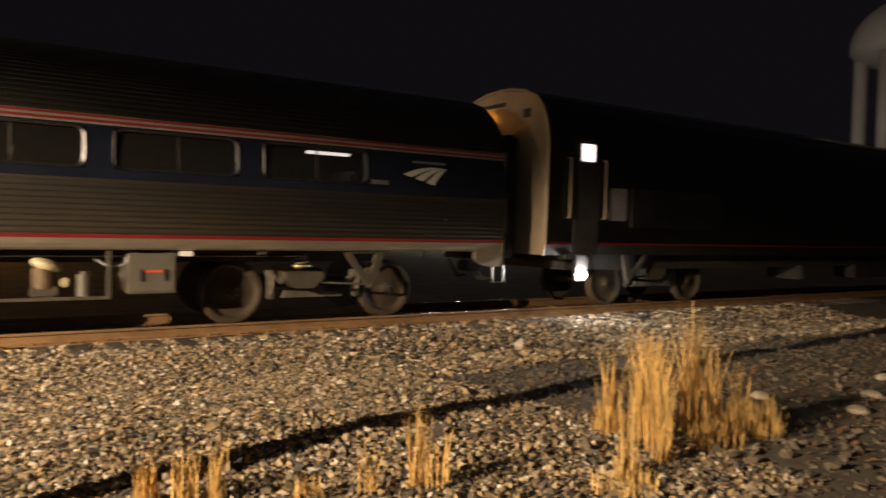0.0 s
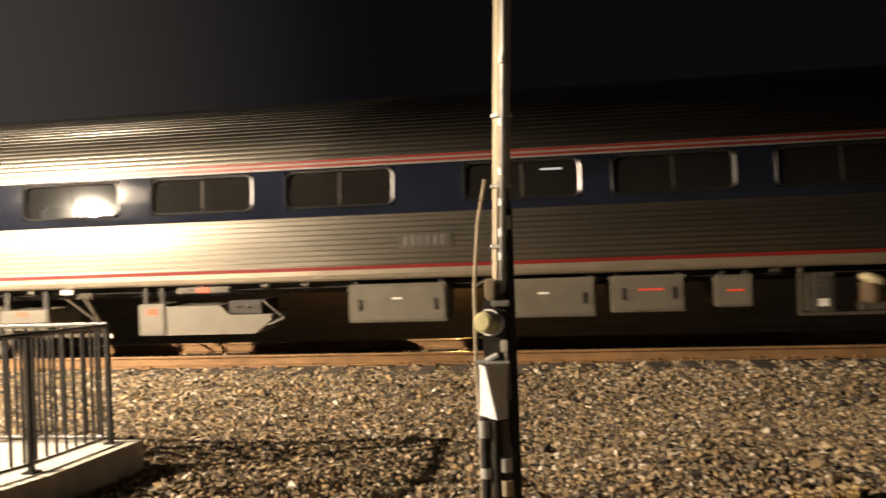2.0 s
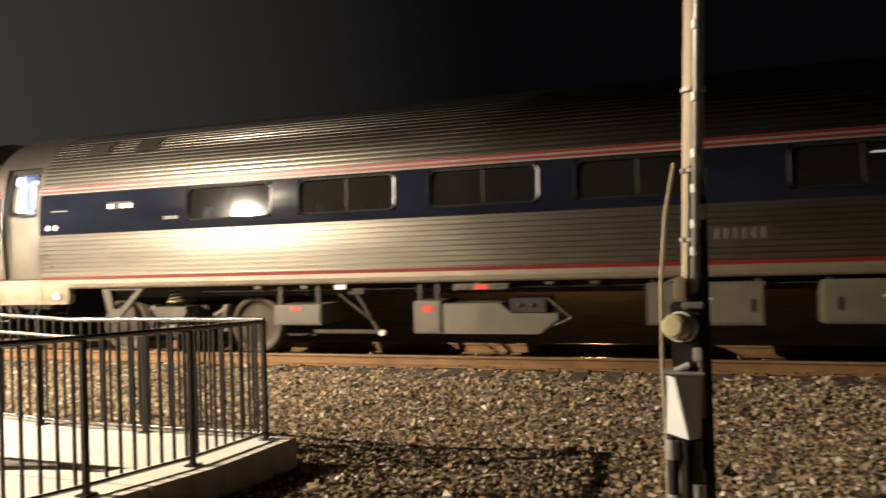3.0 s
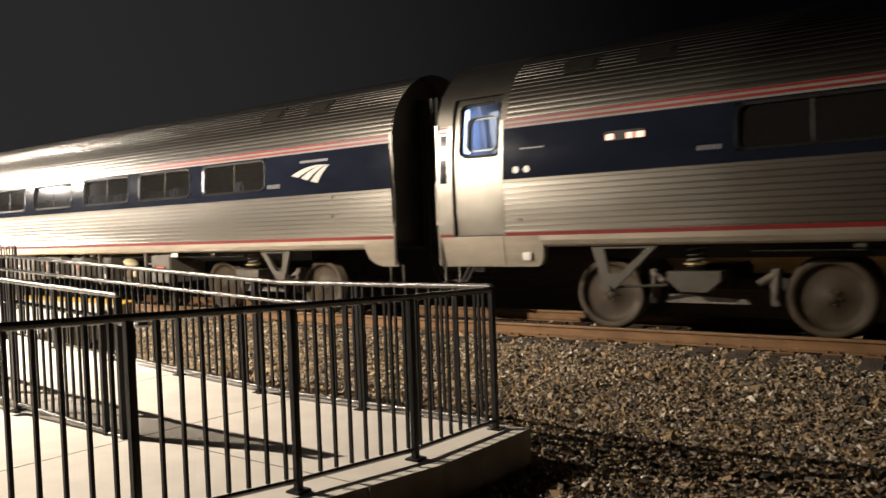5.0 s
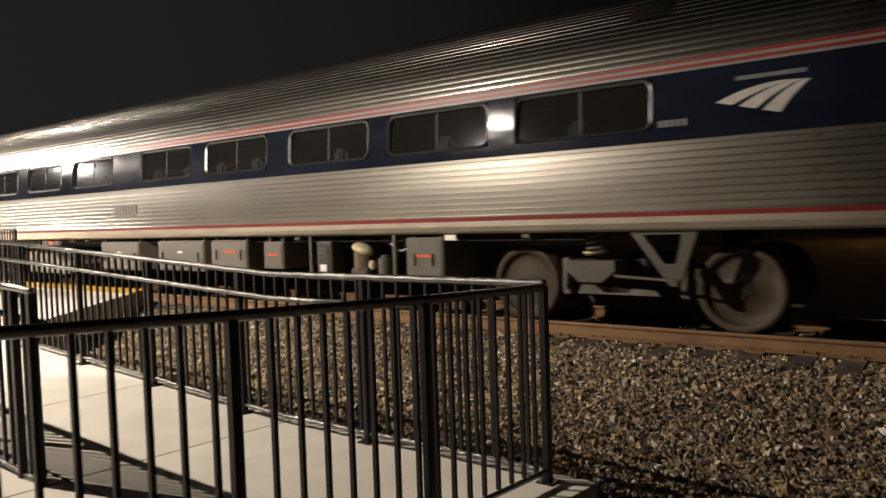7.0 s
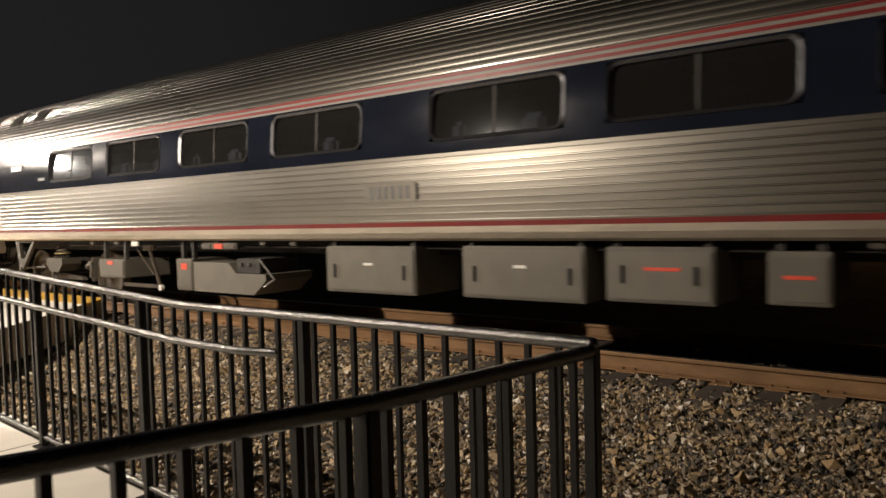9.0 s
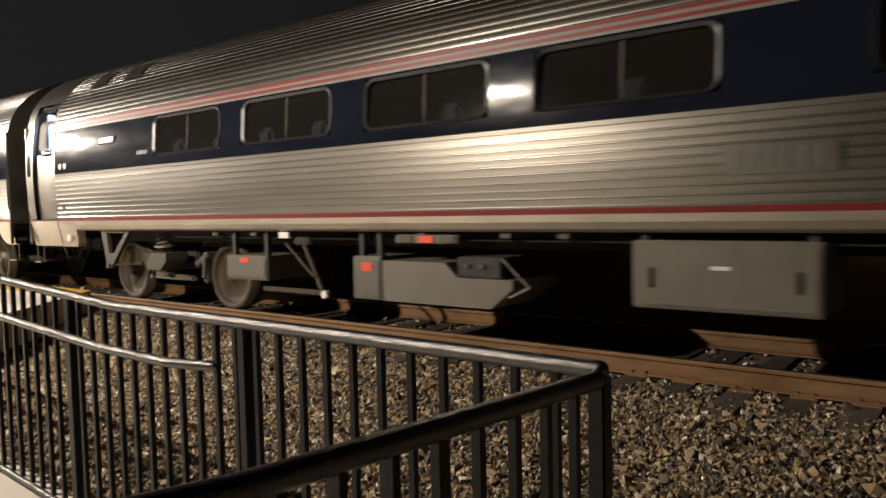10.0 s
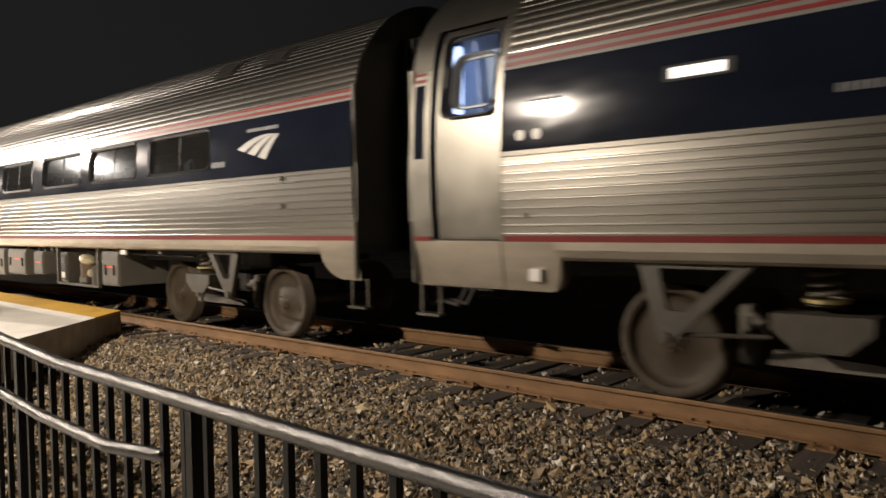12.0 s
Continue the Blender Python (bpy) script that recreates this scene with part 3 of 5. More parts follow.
# conduit stubs into the ground
for dx, r, z0, z1, m_ in ((-0.085, 0.030, -0.2, 0.52, "black"), (-0.085, 0.037, 0.40, 0.50, "galv"), (-0.080, 0.036, 0.16, 0.22, "galv"), (-0.02, 0.034, -0.2, 0.50, "black"),
                          (0.035, 0.026, 0.30, 0.50, "bracket"), (0.032, 0.036, 0.20, 0.28, "galv"), (0.035, 0.040, 0.06, 0.15, "pole"), (0.035, 0.024, -0.2, 0.2, "black")):
    part("conduit_stub", tube(bmesh.new(), (PX + dx, yf - 0.04, z0), (PX + dx, yf - 0.04, z1), r, 14), M[m_], pole, "stub of conduit below the box", smooth=False)
part("tag", boxed(lean(1.68) + 0.012, lean(1.68) + 0.046, PY - 0.072, PY - 0.056, 1.62, 1.70), M["white"], pole)


# ---- dry grass ----
def grass(at, n, height, spread, seed, label):
    g = random.Random(seed)
    v, f = [], []
    for _ in range(n):
        a, d = g.uniform(0, 2 * math.pi), spread * math.sqrt(g.random())
        bx, by = at[0] + d * math.cos(a), at[1] + 0.8 * d * math.sin(a)
        bz = float(ground_z(np.array(bx), np.array(by))) - 0.02
        h = height * g.uniform(0.35, 1.0)
        lean, dirn, w = g.uniform(0, 0.22) * h, g.uniform(0, 2 * math.pi), g.uniform(0.002, 0.005)
        t = g.uniform(0, math.pi)
        o = len(v)
        for k in range(4):
            s = k / 3
            cx, cy = bx + lean * s * s * math.cos(dirn), by + lean * s * s * math.sin(dirn)
            ww = w * (1 - 0.75 * s) * (1.6 if k == 2 else 1)
            v += [(cx - ww * math.cos(t), cy - ww * math.sin(t), bz + h * s), (cx + ww * math.cos(t), cy + ww * math.sin(t), bz + h * s)]
        f += [(o + 2 * k, o + 2 * k + 1, o + 2 * k + 3, o + 2 * k + 2) for k in range(3)]
    me = bpy.data.meshes.new("grass_clump")
    me.from_pydata(v, [], f)
    me.materials.append(M["grass"])
    return tagged(new("grass_clump", me), label, "dry grass", "dry grass clumps")


TALL = "tall clump of straw-coloured dry grass by the gravel"
LOW = "small tuft of straw-coloured dry grass in the gravel"
for x, y, n, h, d, seed, label in (
        (12.72, -6.78, 46, 0.62, 0.07, 11, TALL), (12.70, -6.80, 90, 0.26, 0.13, 31, LOW), (12.98, -6.86, 30, 0.80, 0.06, 12, TALL), (13.05, -6.92, 34, 0.74, 0.07, 32, TALL),
        (12.72, -7.14, 50, 0.88, 0.09, 13, TALL), (12.62, -7.34, 58, 0.86, 0.09, 33, TALL), (12.48, -7.50, 40, 0.62, 0.08, 34, TALL), (13.22, -7.14, 60, 0.98, 0.08, 35, TALL),
        (13.36, -7.22, 44, 0.78, 0.08, 36, TALL), (13.30, -7.36, 46, 0.34, 0.16, 37, LOW), (13.52, -7.34, 22, 0.58, 0.07, 38, LOW), (13.62, -7.50, 60, 0.34, 0.17, 39, LOW),
        (13.05, -7.50, 60, 0.26, 0.20, 19, LOW), (12.00, -7.62, 30, 0.34, 0.09, 18, LOW), (12.12, -7.52, 8, 0.62, 0.04, 40, LOW), (11.85, -7.75, 60, 0.16, 0.20, 41, LOW),
        (9.43, -6.37, 46, 0.30, 0.06, 14, LOW), (9.62, -6.46, 26, 0.36, 0.07, 20, LOW), (9.78, -6.55, 24, 0.40, 0.05, 42, LOW), (10.25, -6.80, 30, 0.16, 0.08, 17, LOW),
        (10.55, -6.95, 16, 0.36, 0.06, 16, LOW), (10.86, -7.02, 26, 0.52, 0.06, 15, LOW), (10.95, -7.10, 16, 0.36, 0.07, 43, LOW)):
    grass((x, y), int(n * 1.9), h * 1.05, d * 1.15, seed, label)
g = random.Random(8)
v, f = [], []
for _ in range(2600):
    x, y = g.uniform(11.5, 22), g.uniform(-10, -4.8)
    if g.random() > min(1, (x - 10.5) / 5):
        continue
    z = float(ground_z(np.array(x), np.array(y))) + g.uniform(0.0, 0.03)
    s, a, tl = g.uniform(0.02, 0.05), g.uniform(0, 6.28), g.uniform(-0.5, 0.5)
    o = len(v)
    for da, k in ((0, 1), (1.6, 0.5), (3.14, 1), (4.7, 0.5)):
        v.append((x + s * k * math.cos(a + da), y + s * k * math.sin(a + da), z + s * tl * math.cos(da)))
    f.append((o, o + 1, o + 2, o + 3))
me = bpy.data.meshes.new("fallen_leaves")
me.from_pydata(v, [], f)
me.materials.append(M["leaf"])
tagged(new("fallen_leaves", me), "brown fallen leaves scattered on the dirt", "leaves", kind="stuff")
g = random.Random(21)
for k in range(5):
    x, y = g.uniform(14.5, 17.5), g.uniform(-7.4, -6.2)
    bm = bmesh.new()
    bmesh.ops.create_icosphere(bm, subdivisions=2, radius=0.10)
    for q in bm.verts:
        q.co *= 1 + 0.25 * noise.noise(q.co * 7 + Vector((k * 3, 0, 0)))
        q.co.z *= 0.45
    ob = link("rock", bm, M["pole"])
    ob.matrix_world = pose(x, y, float(ground_z(np.array(x), np.array(y))) + 0.02, 0, 0, g.uniform(0, 360))
    tagged(ob, "pale rough stone lying in the dirt", "rock", "loose rocks")


# ---- water tower in the distance ----
tower = tagged(new("water_tower"), "pale water tower on legs, faintly lit at night", "water tower")
TX, TY = 81.2, 22.1
bm = bmesh.new()
bmesh.ops.create_uvsphere(bm, u_segments=48, v_segments=24, radius=5.4, matrix=Matrix.Translation((TX, TY, 19.2)))
for q in bm.verts:  # a dome over a shallow bowl
    d = q.co.z - 19.2
    q.co.z = 19.2 + d * (0.86 if d > 0 else 0.36)
part("tank", bm, M["tank"], tower, "pale rounded steel tank", smooth=True)
for k in range(6):
    a = radians(114 + 60 * k)
    cx, cy = TX + 4.35 * math.cos(a), TY + 4.35 * math.sin(a)
    leg = part("leg", tube(bmesh.new(), (cx, cy, -0.5), (cx, cy, 18.4), 0.62, 18), M["tank"], tower, smooth=True)
    part("foot", boxed(cx - 0.9, cx + 0.9, cy - 0.9, cy + 0.9, -0.6, 0.2, 0.05), M["concrete"], leg)
part("riser", tube(bmesh.new(), (TX, TY, -0.5), (TX, TY, 17.4), 0.8, 18), M["tank"], tower, smooth=True)
# added spot without a fixture; its cone leaves the lower legs dark
shielded_lamp("added_tower_spot", (62, 16, 0.5), (TX - 62, TY - 16, 20.5), 200, (0.95, 0.97, 1.0), 27, 0.2, 0.1)


# ---- lamps beyond the track ----
def yard_lamp(x, y, top, glass, r, label):
    """A pole with a short arm and a round lamp glass, which throws its light towards the track."""
    root = tagged(new("street_lamp"), label, "street lamp", "lamps beyond the track")
    base = float(ground_z(np.array(x), np.array(y)))
    part("lamp_pole", tube(bmesh.new(), (x, y, base - 0.1), (x, y, top + 0.3), 0.13, 14, 0.09), M["pole"], root, "weathered timber pole", smooth=True)
    part("lamp_arm", tube(bmesh.new(), (x, y, top + 0.22), (x, y - 0.55, top + 0.30), 0.03, 10), M["galv"], root)
    part("lamp_hood", tube(bmesh.new(), (x, y - 0.55, top + 0.16), (x, y - 0.55, top + 0.34), 0.24, 18, 0.10), M["galv"], root)
    bm = bmesh.new()
    bmesh.ops.create_uvsphere(bm, u_segments=14, v_segments=8, radius=r, matrix=Matrix.Translation((x, y - 0.55, top)))
    part("lamp_glass", bm, glass, root, "glowing lamp glass", smooth=True)


yard_lamp(3.3, 30.0, 4.4, M["sodium"], 0.13, "timber pole with an orange sodium lamp beyond the track")
for x, y in ((40.3, 40.2), (42.5, 38.7), (45.3, 36.7)):
    yard_lamp(x, y, 4.9, M["led"], 0.16, "timber pole with a bright white lamp beyond the track")


# ---- the train ----
LEN = 25.91  # from coupler to coupler
SIDE_Z = (0.80, 1.12, 1.275, 1.60, 2.03, 2.40, 2.70, 2.90, 3.10, 3.30, 3.47, 3.62, 3.74, 3.82, 3.87, 3.885)
SIDE_H = (1.250, 1.312, 1.338, 1.366, 1.376, 1.362, 1.328, 1.295, 1.245, 1.130, 0.985, 0.805, 0.60, 0.40, 0.20, 0.0)


FINE_Z = np.linspace(0.80, 3.885, 618)
RAW_H = np.interp(FINE_Z, SIDE_Z, SIDE_H)
PAD_H = np.concatenate([2 * RAW_H[0] - RAW_H[40:0:-1], RAW_H, 2 * RAW_H[-1] - RAW_H[-2:-42:-1]])
SOFT_H = np.convolve(PAD_H, np.hanning(81) / np.hanning(81).sum(), "valid")
FINE_H = np.where(FINE_Z < 3.45, SOFT_H, np.where(FINE_Z < 3.6, SOFT_H + (RAW_H - SOFT_H) * (FINE_Z - 3.45) / 0.15, RAW_H))


def half(z):
    return float(np.interp(z, FINE_Z, FINE_H))


def arc_points():
    """The side's outline, in even steps of arc length, from the sill to the ridge."""
    zz = np.linspace(0.80, 3.885, 900)
    hh = np.interp(zz, FINE_Z, FINE_H)
    return zz, hh


def side(u, z, out=0.0, sign=-1):
    return (-u, YC + sign * (half(z) + out), z)


def strip_mesh(bm, us, zs, outs, sign=-1):
    rows = [[bm.verts.new(side(u, z, o, sign)) for u in us] for z, o in zip(zs, outs)]
    for a, b in zip(rows, rows[1:]):
        for i in range(len(us) - 1):
            bm.faces.new((a[i], a[i + 1], b[i + 1], b[i]))
    return bm


def flutes(z0, z1, n, depth):
    """Heights and bulge of n pressed ribs between z0 and z1."""
    zs, outs = [], []
    for k in range(n):
        for s, o in ((0.0, 0.0), (0.035, 1.0), (0.10, 0.95), (0.22, 0.50), (0.50, 0.42), (0.93, 0.40), (0.985, 0.0)):
            zs.append(z0 + (z1 - z0) * (k + s) / n)
            outs.append(o * depth)
    return zs, outs


U0, U1 = 0.56, 25.64      # ends of the shell
DOOR0, DOOR1 = 24.56, 25.39
WINDOWS = [(3.29, 4.94), (5.31, 6.92), (7.26, 8.88), (9.38, 10.96), (11.37, 12.95), (13.93, 15.50), (15.98, 17.54), (18.04, 19.59), (20.05, 21.58)]
WZ0, WZ1 = 2.14, 2.672


def wavy(u0, u1, n):
    return list(np.linspace(u0, u1, n))


def plate_on_side(u0, u1, z0, z1, thick, inset=0.0, r=0.0, sign=-1, n=5):
    """A plate that follows the side, with rounded corners."""
    pts = rounded(u0, u1, z0, z1, r, n) if r else [(u1, z1), (u0, z1), (u0, z0), (u1, z0)]
    bm = bmesh.new()
    a = [bm.verts.new(side(u, z, thick - inset, sign)) for u, z in pts]
    b = [bm.verts.new(side(u, z, -inset, sign)) for u, z in pts]
    m = len(pts)
    bm.faces.new(a)
    for i in range(m):
        bm.faces.new((a[i], b[i], b[(i + 1) % m], a[(i + 1) % m]))
    return bm


def ring_on_side(u0, u1, z0, z1, w, r, out, depth, sign=-1):
    po = rounded(u0 - w, u1 + w, z0 - w, z1 + w, r + w)
    bm = bmesh.new()
    o = [bm.verts.new(side(u, z, 0.0, sign)) for u, z in po]
    a = [bm.verts.new(side(u, z, out, sign)) for u, z in rounded(u0 - w * 0.8, u1 + w * 0.8, z0 - w * 0.8, z1 + w * 0.8, r + w * 0.8)]
    b = [bm.verts.new(side(u, z, out - 0.45 * w if depth < 0.08 else out, sign)) for u, z in rounded(u0, u1, z0, z1, r)]
    c = [bm.verts.new(side(u, z, -depth, sign)) for u, z in rounded(u0 + 0.004, u1 - 0.004, z0 + 0.004, z1 - 0.004, r)]
    m = len(o)
    for p, q in ((o, a), (a, b), (b, c)):
        for i in range(m):
            bm.faces.new((p[i], p[(i + 1) % m], q[(i + 1) % m], q[i]))
    return bm


def wheel_mesh():
    bm = lathe([(0.0, -0.055), (0.05, -0.055), (0.062, -0.045), (0.085, -0.030), (0.11, -0.012), (0.30, 0.016), (0.365, 0.000), (0.378, -0.040), (0.385, -0.052),
                (0.445, -0.052), (0.457, -0.045), (0.458, 0.050), (0.488, 0.062), (0.488, 0.085), (0.40, 0.088), (0.0, 0.088)], 48)
    return bm


def wheelset(root, u):
    w = part("wheel", wheel_mesh(), M["wheel"], root, "dusty brown steel wheel", smooth=False)
    for p in w.data.polygons:
        p.use_smooth = True
    for k in range(6):
        a = radians(60 * k)
        tubeb = tube(bmesh.new(), (0.085 * math.sin(a), -0.050, 0.085 * math.cos(a)), (0.085 * math.sin(a), -0.02, 0.085 * math.cos(a)), 0.011, 6)
        part("bolt", tubeb, M["truck"], w)
    ax = part("axle", tube(bmesh.new(), (0, 0.088, 0), (0, 1.42, 0), 0.075, 14), M["truck"], w)
    part("far_disc", lathe([(0.0, 1.505), (0.457, 1.505), (0.457, 1.44), (0.0, 1.41)], 32), M["wheel"], w)
    w.matrix_basis = pose(-u, 0.052, 0.457)
    return w


def truck(root, u, tip, top, spring):
    """A bogie about u: tip and top give the anchor bracket."""
    bm = bmesh.new()
    box(bm, -(u + 1.0), -(u - 1.0), 0.30, 0.42, 0.50, 0.64, 0.02)
    box(bm, -(u + 0.22), -(u - 0.22), 0.20, 1.38, 0.52, 0.80, 0.03)
    box(bm, -(u + 1.0), -(u - 1.0), 1.16, 1.28, 0.50, 0.64, 0.02)
    part("truck_frame", bm, M["under"], root)
    # spring seat, spring and its plate
    a, b = spring
    part("spring_seat", prism([(-b, 0.77), (-a, 0.77), (-a, 0.66), (-a - 0.16, 0.52), (-b + 0.16, 0.52), (-b, 0.66)], -0.30, 0.05), M["bracket"], root, "dusty grey spring seat")
    c = (a + b) / 2
    bm = bmesh.new()
    ring = None
    for k in range(73):
        an = k / 72 * 2 * math.pi * 4
        row = [bm.verts.new((-c + (0.10 + 0.016 * math.cos(w)) * math.cos(an), -0.12 + (0.10 + 0.016 * math.cos(w)) * math.sin(an), 0.79 + 0.27 * k / 72 + 0.016 * math.sin(w)))
               for w in (math.pi / 3 * i for i in range(6))]
        if ring:
            for i in range(6):
                bm.faces.new((ring[i], row[i], row[(i + 1) % 6], ring[(i + 1) % 6]))
        ring = row
    part("coil_spring", bm, M["truck"], root)
    part("spring_plate", tube(bmesh.new(), (-c, -0.12, 0.845), (-c, -0.12, 0.870), 0.15, 20), M["gold"], root, "yellowish metal spring plate")
    # anchor bracket with its opening
    t0, t1 = top
    bm = bmesh.new()
    y0, y1 = -0.46, -0.40
    outer = [(-t0, 1.13), (-t1, 1.13), (-tip - 0.05 if tip > c else -tip + 0.05, 0.52), (-tip + 0.05 if tip > c else -tip - 0.05, 0.52)]
    sg = 1 if t0 > t1 else -1
    mid = [outer[i][0] + (outer[3 - i][0] - outer[i][0]) * 0.62 for i in (0, 1)]
    cx = (mid[0] + mid[1]) / 2
    inner_ring = [(-t0 + sg * 0.17, 1.065), (-t1 - sg * 0.17, 1.065), (cx + (mid[1] - cx) * 0.35, 0.755), (cx + (mid[0] - cx) * 0.35, 0.755)]
    A = [[bm.verts.new((x, y, z)) for x, z in outer] for y in (y0, y1)]
    B = [[bm.verts.new((x, y, z)) for x, z in inner_ring] for y in (y0, y1)]
    for i in range(4):
        j = (i + 1) % 4
        bm.faces.new((A[0][i], A[0][j], B[0][j], B[0][i]))
        bm.faces.new((A[1][i], A[1][j], B[1][j], B[1][i]))
        bm.faces.new((A[0][i], A[0][j], A[1][j], A[1][i]))
        bm.faces.new((B[0][i], B[0][j], B[1][j], B[1][i]))
    part("anchor_bracket", bm, M["bracket"], root, "grey triangular bracket with an opening")
    part("anchor_pin", tube(bmesh.new(), (-tip, -0.49, 0.56), (-tip, -0.37, 0.56), 0.04, 14), M["bracket"], root)
    part("anchor_rod", tube(bmesh.new(), (-tip, -0.43, 0.575), (-(a if abs(a - tip) < abs(b - tip) else b), -0.30, 0.60), 0.018, 10), M["bracket"], root, "thin grey rod")
    # brake gear between the wheels
    for s in (-0.72, 0.72):
        bm = bmesh.new()
        box(bm, -(u + s) - 0.05, -(u + s) + 0.05, -0.02, 0.18, 0.34, 0.78, 0.015)
        tube(bm, (-(u + s), -0.04, 0.42), (-(u + s) + 0.03, -0.04, 0.70), 0.03, 10)
        tube(bm, (-(u + s * 0.75), -0.02, 0.60), (-(u + s), 0.02, 0.72), 0.045, 12)
        part("brake_caliper", bm, M["truck"], root)
    part("lower_link", prism([(-(u + 0.55), 0.36), (-(u - 0.45), 0.36), (-(u - 0.40), 0.42), (-(u + 0.5), 0.47)], -0.05, 0.03), M["truck"], root)


def equipment(root, u0, u1, z0, z1, label="", tag=None, latches=True, bev=0.012):
    b = part("equipment_box", boxed(-u1, -u0, -0.50, 0.30, z0, z1, bev), M["box"], root, label or "grey equipment box under the car")
    # hinged cover, a little proud
    part("cover", boxed(-u1 + 0.03, -u0 - 0.03, -0.512, -0.503, z0 + 0.03, z1 - 0.04, 0.003), M["box"], b)
    if latches:
        for uu in (u0 + 0.16, u1 - 0.16):
            part("latch", boxed(-uu - 0.014, -uu + 0.014, -0.534, -0.513, z0 + 0.17, z0 + 0.33, 0.004), M["black"], b)
    if tag:
        tu, tz, tw, th = tag
        part("label_plate", boxed(-tu - tw / 2, -tu + tw / 2, -0.518, -0.513, tz - th / 2, tz + th / 2), M["tag"], b, "red reflective label")
    else:
        c = (u0 + u1) / 2
        part("label_plate", boxed(-c - 0.07, -c + 0.07, -0.518, -0.513, (z0 + z1) / 2 + 0.05, (z0 + z1) / 2 + 0.08), M["white"], b, "small pale data plate")
    for uu in (u0 + 0.08, u1 - 0.08):
        part("hanger", boxed(-uu - 0.03, -uu + 0.03, -0.44, -0.38, z1 - 0.005, 1.15), M["under"], b)
    return b


def coach():
    root = new("passenger_coach")
    # lower fluted side, near and far
    zs, outs = flutes(1.315, 1.968, 9, 0.010)
    for sign, nm in ((-1, "lower_side"), (1, "far_lower_side")):
        part(nm, strip_mesh(bmesh.new(), wavy(U0, DOOR0, 60), [1.305] + zs + [1.969, 1.974, 2.012, 2.018], [0] + outs + [0.0, 0.005, 0.006, 0], sign), M["steel"], root, "fluted stainless-steel lower side")
    # fluted roof
    zz, hh = arc_points()
    k0 = int(np.searchsorted(zz, 2.825))
    pts = [(YC - h, z) for z, h in zip(zz[k0:], hh[k0:])]
    pts += [(2 * YC - y, z) for y, z in pts[-2::-1]]
    P = np.array(pts)
    d = np.concatenate([[0], np.cumsum(np.hypot(*np.diff(P, axis=0).T))])
    n = int(d[-1] / 0.072)
    ring = []
    for k in range(n):
        for s, o in ((0.02, 0.0), (0.08, 0.6), (0.3, 0.95), (0.6, 0.95), (0.9, 0.6), (0.96, 0.0)):
            q = d[-1] * (k + s) / n
            y, z = np.interp(q, d, P[:, 0]), np.interp(q, d, P[:, 1])
            y2, z2 = np.interp(q + 0.01, d, P[:, 0]), np.interp(q + 0.01, d, P[:, 1])
            tn = np.array([y2 - y, z2 - z])
            ln = np.hypot(*tn)
            tn = tn / ln if ln > 1e-6 else np.array([0, -1.0])
            flat = 0.0 if 0.47 < q / d[-1] < 0.53 else 1.0
            ring.append((y - tn[1] * 0.0075 * o * flat, z + tn[0] * 0.0075 * o * flat))
    bm = bmesh.new()
    cols = [[bm.verts.new((-u, y, z)) for y, z in ring] for u in wavy(U0, 24.50, 56)]
    for a, b in zip(cols, cols[1:]):
        for i in range(len(ring) - 1):
            bm.faces.new((a[i], a[i + 1], b[i + 1], b[i]))
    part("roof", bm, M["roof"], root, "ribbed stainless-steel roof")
    bm = bmesh.new()
    smooth_ring = [tuple(p) for p in P[::12]] + [tuple(P[-1])]
    cols = [[bm.verts.new((-u, y, z)) for y, z in smooth_ring] for u in (24.50, DOOR0 + 0.05, DOOR1, U1)]
    for c_, (a, b) in enumerate(zip(cols, cols[1:])):
        for i in range(len(smooth_ring) - 1):
            if c_ == 1 and smooth_ring[i][0] < YC and smooth_ring[i][1] < 3.19:
                continue
            bm.faces.new((a[i], a[i + 1], b[i + 1], b[i]))
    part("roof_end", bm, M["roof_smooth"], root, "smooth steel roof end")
    # belt with window openings
    us = sorted({U0, DOOR0} | {w for p in WINDOWS for w in p})
    for sign, nm in ((-1, "window_belt"), (1, "far_window_belt")):
        bm = bmesh.new()
        zrow = [2.018, 2.08, WZ0, 2.22, 2.30, 2.38, 2.46, 2.54, 2.61, WZ1, 2.70]
        for ua, ub in zip(us, us[1:]):
            hole = any(abs(ua - a) < 1e-6 for a, b in WINDOWS) and sign == -1
            for za, zb in zip(zrow, zrow[1:]):
                if hole and WZ0 <= za and zb <= WZ1:
                    continue
                bm.faces.new([bm.verts.new(side(u, z, 0.0, sign)) for u, z in ((ua, za), (ub, za), (ub, zb), (ua, zb))])
        bmesh.ops.remove_doubles(bm, verts=bm.verts, dist=1e-5)
        part(nm, bm, M["blue"], root, "navy-blue painted window belt", smooth=True)
    # striping above the belt, red sill stripe
    for sign in (-1, 1):
        part("white_band", strip_mesh(bmesh.new(), wavy(U0, DOOR0, 40), (2.70, 2.74, 2.78, 2.827), (0, 0, 0, 0), sign), M["pale"], root)
        for za, zb in ((2.728, 2.760), (2.792, 2.823)):
            part("red_stripe", plate_on_side(U0 + 0.005, DOOR0 - 0.005, za, zb, 0.003, sign=sign), M["red"], root)
        part("sill_stripe", strip_mesh(bmesh.new(), wavy(U0, DOOR0, 40), (1.255, 1.305), (0.006, 0.006), sign), M["red"], root, "thin red stripe along the sill")
        part("sill", strip_mesh(bmesh.new(), wavy(U0 + 0.6, DOOR0 - 0.5, 40), (1.10, 1.105, 1.13, 1.19, 1.255), (-0.10, -0.02, 0.004, 0.012, 0.010), sign), M["sill"], root, "plain steel sill")
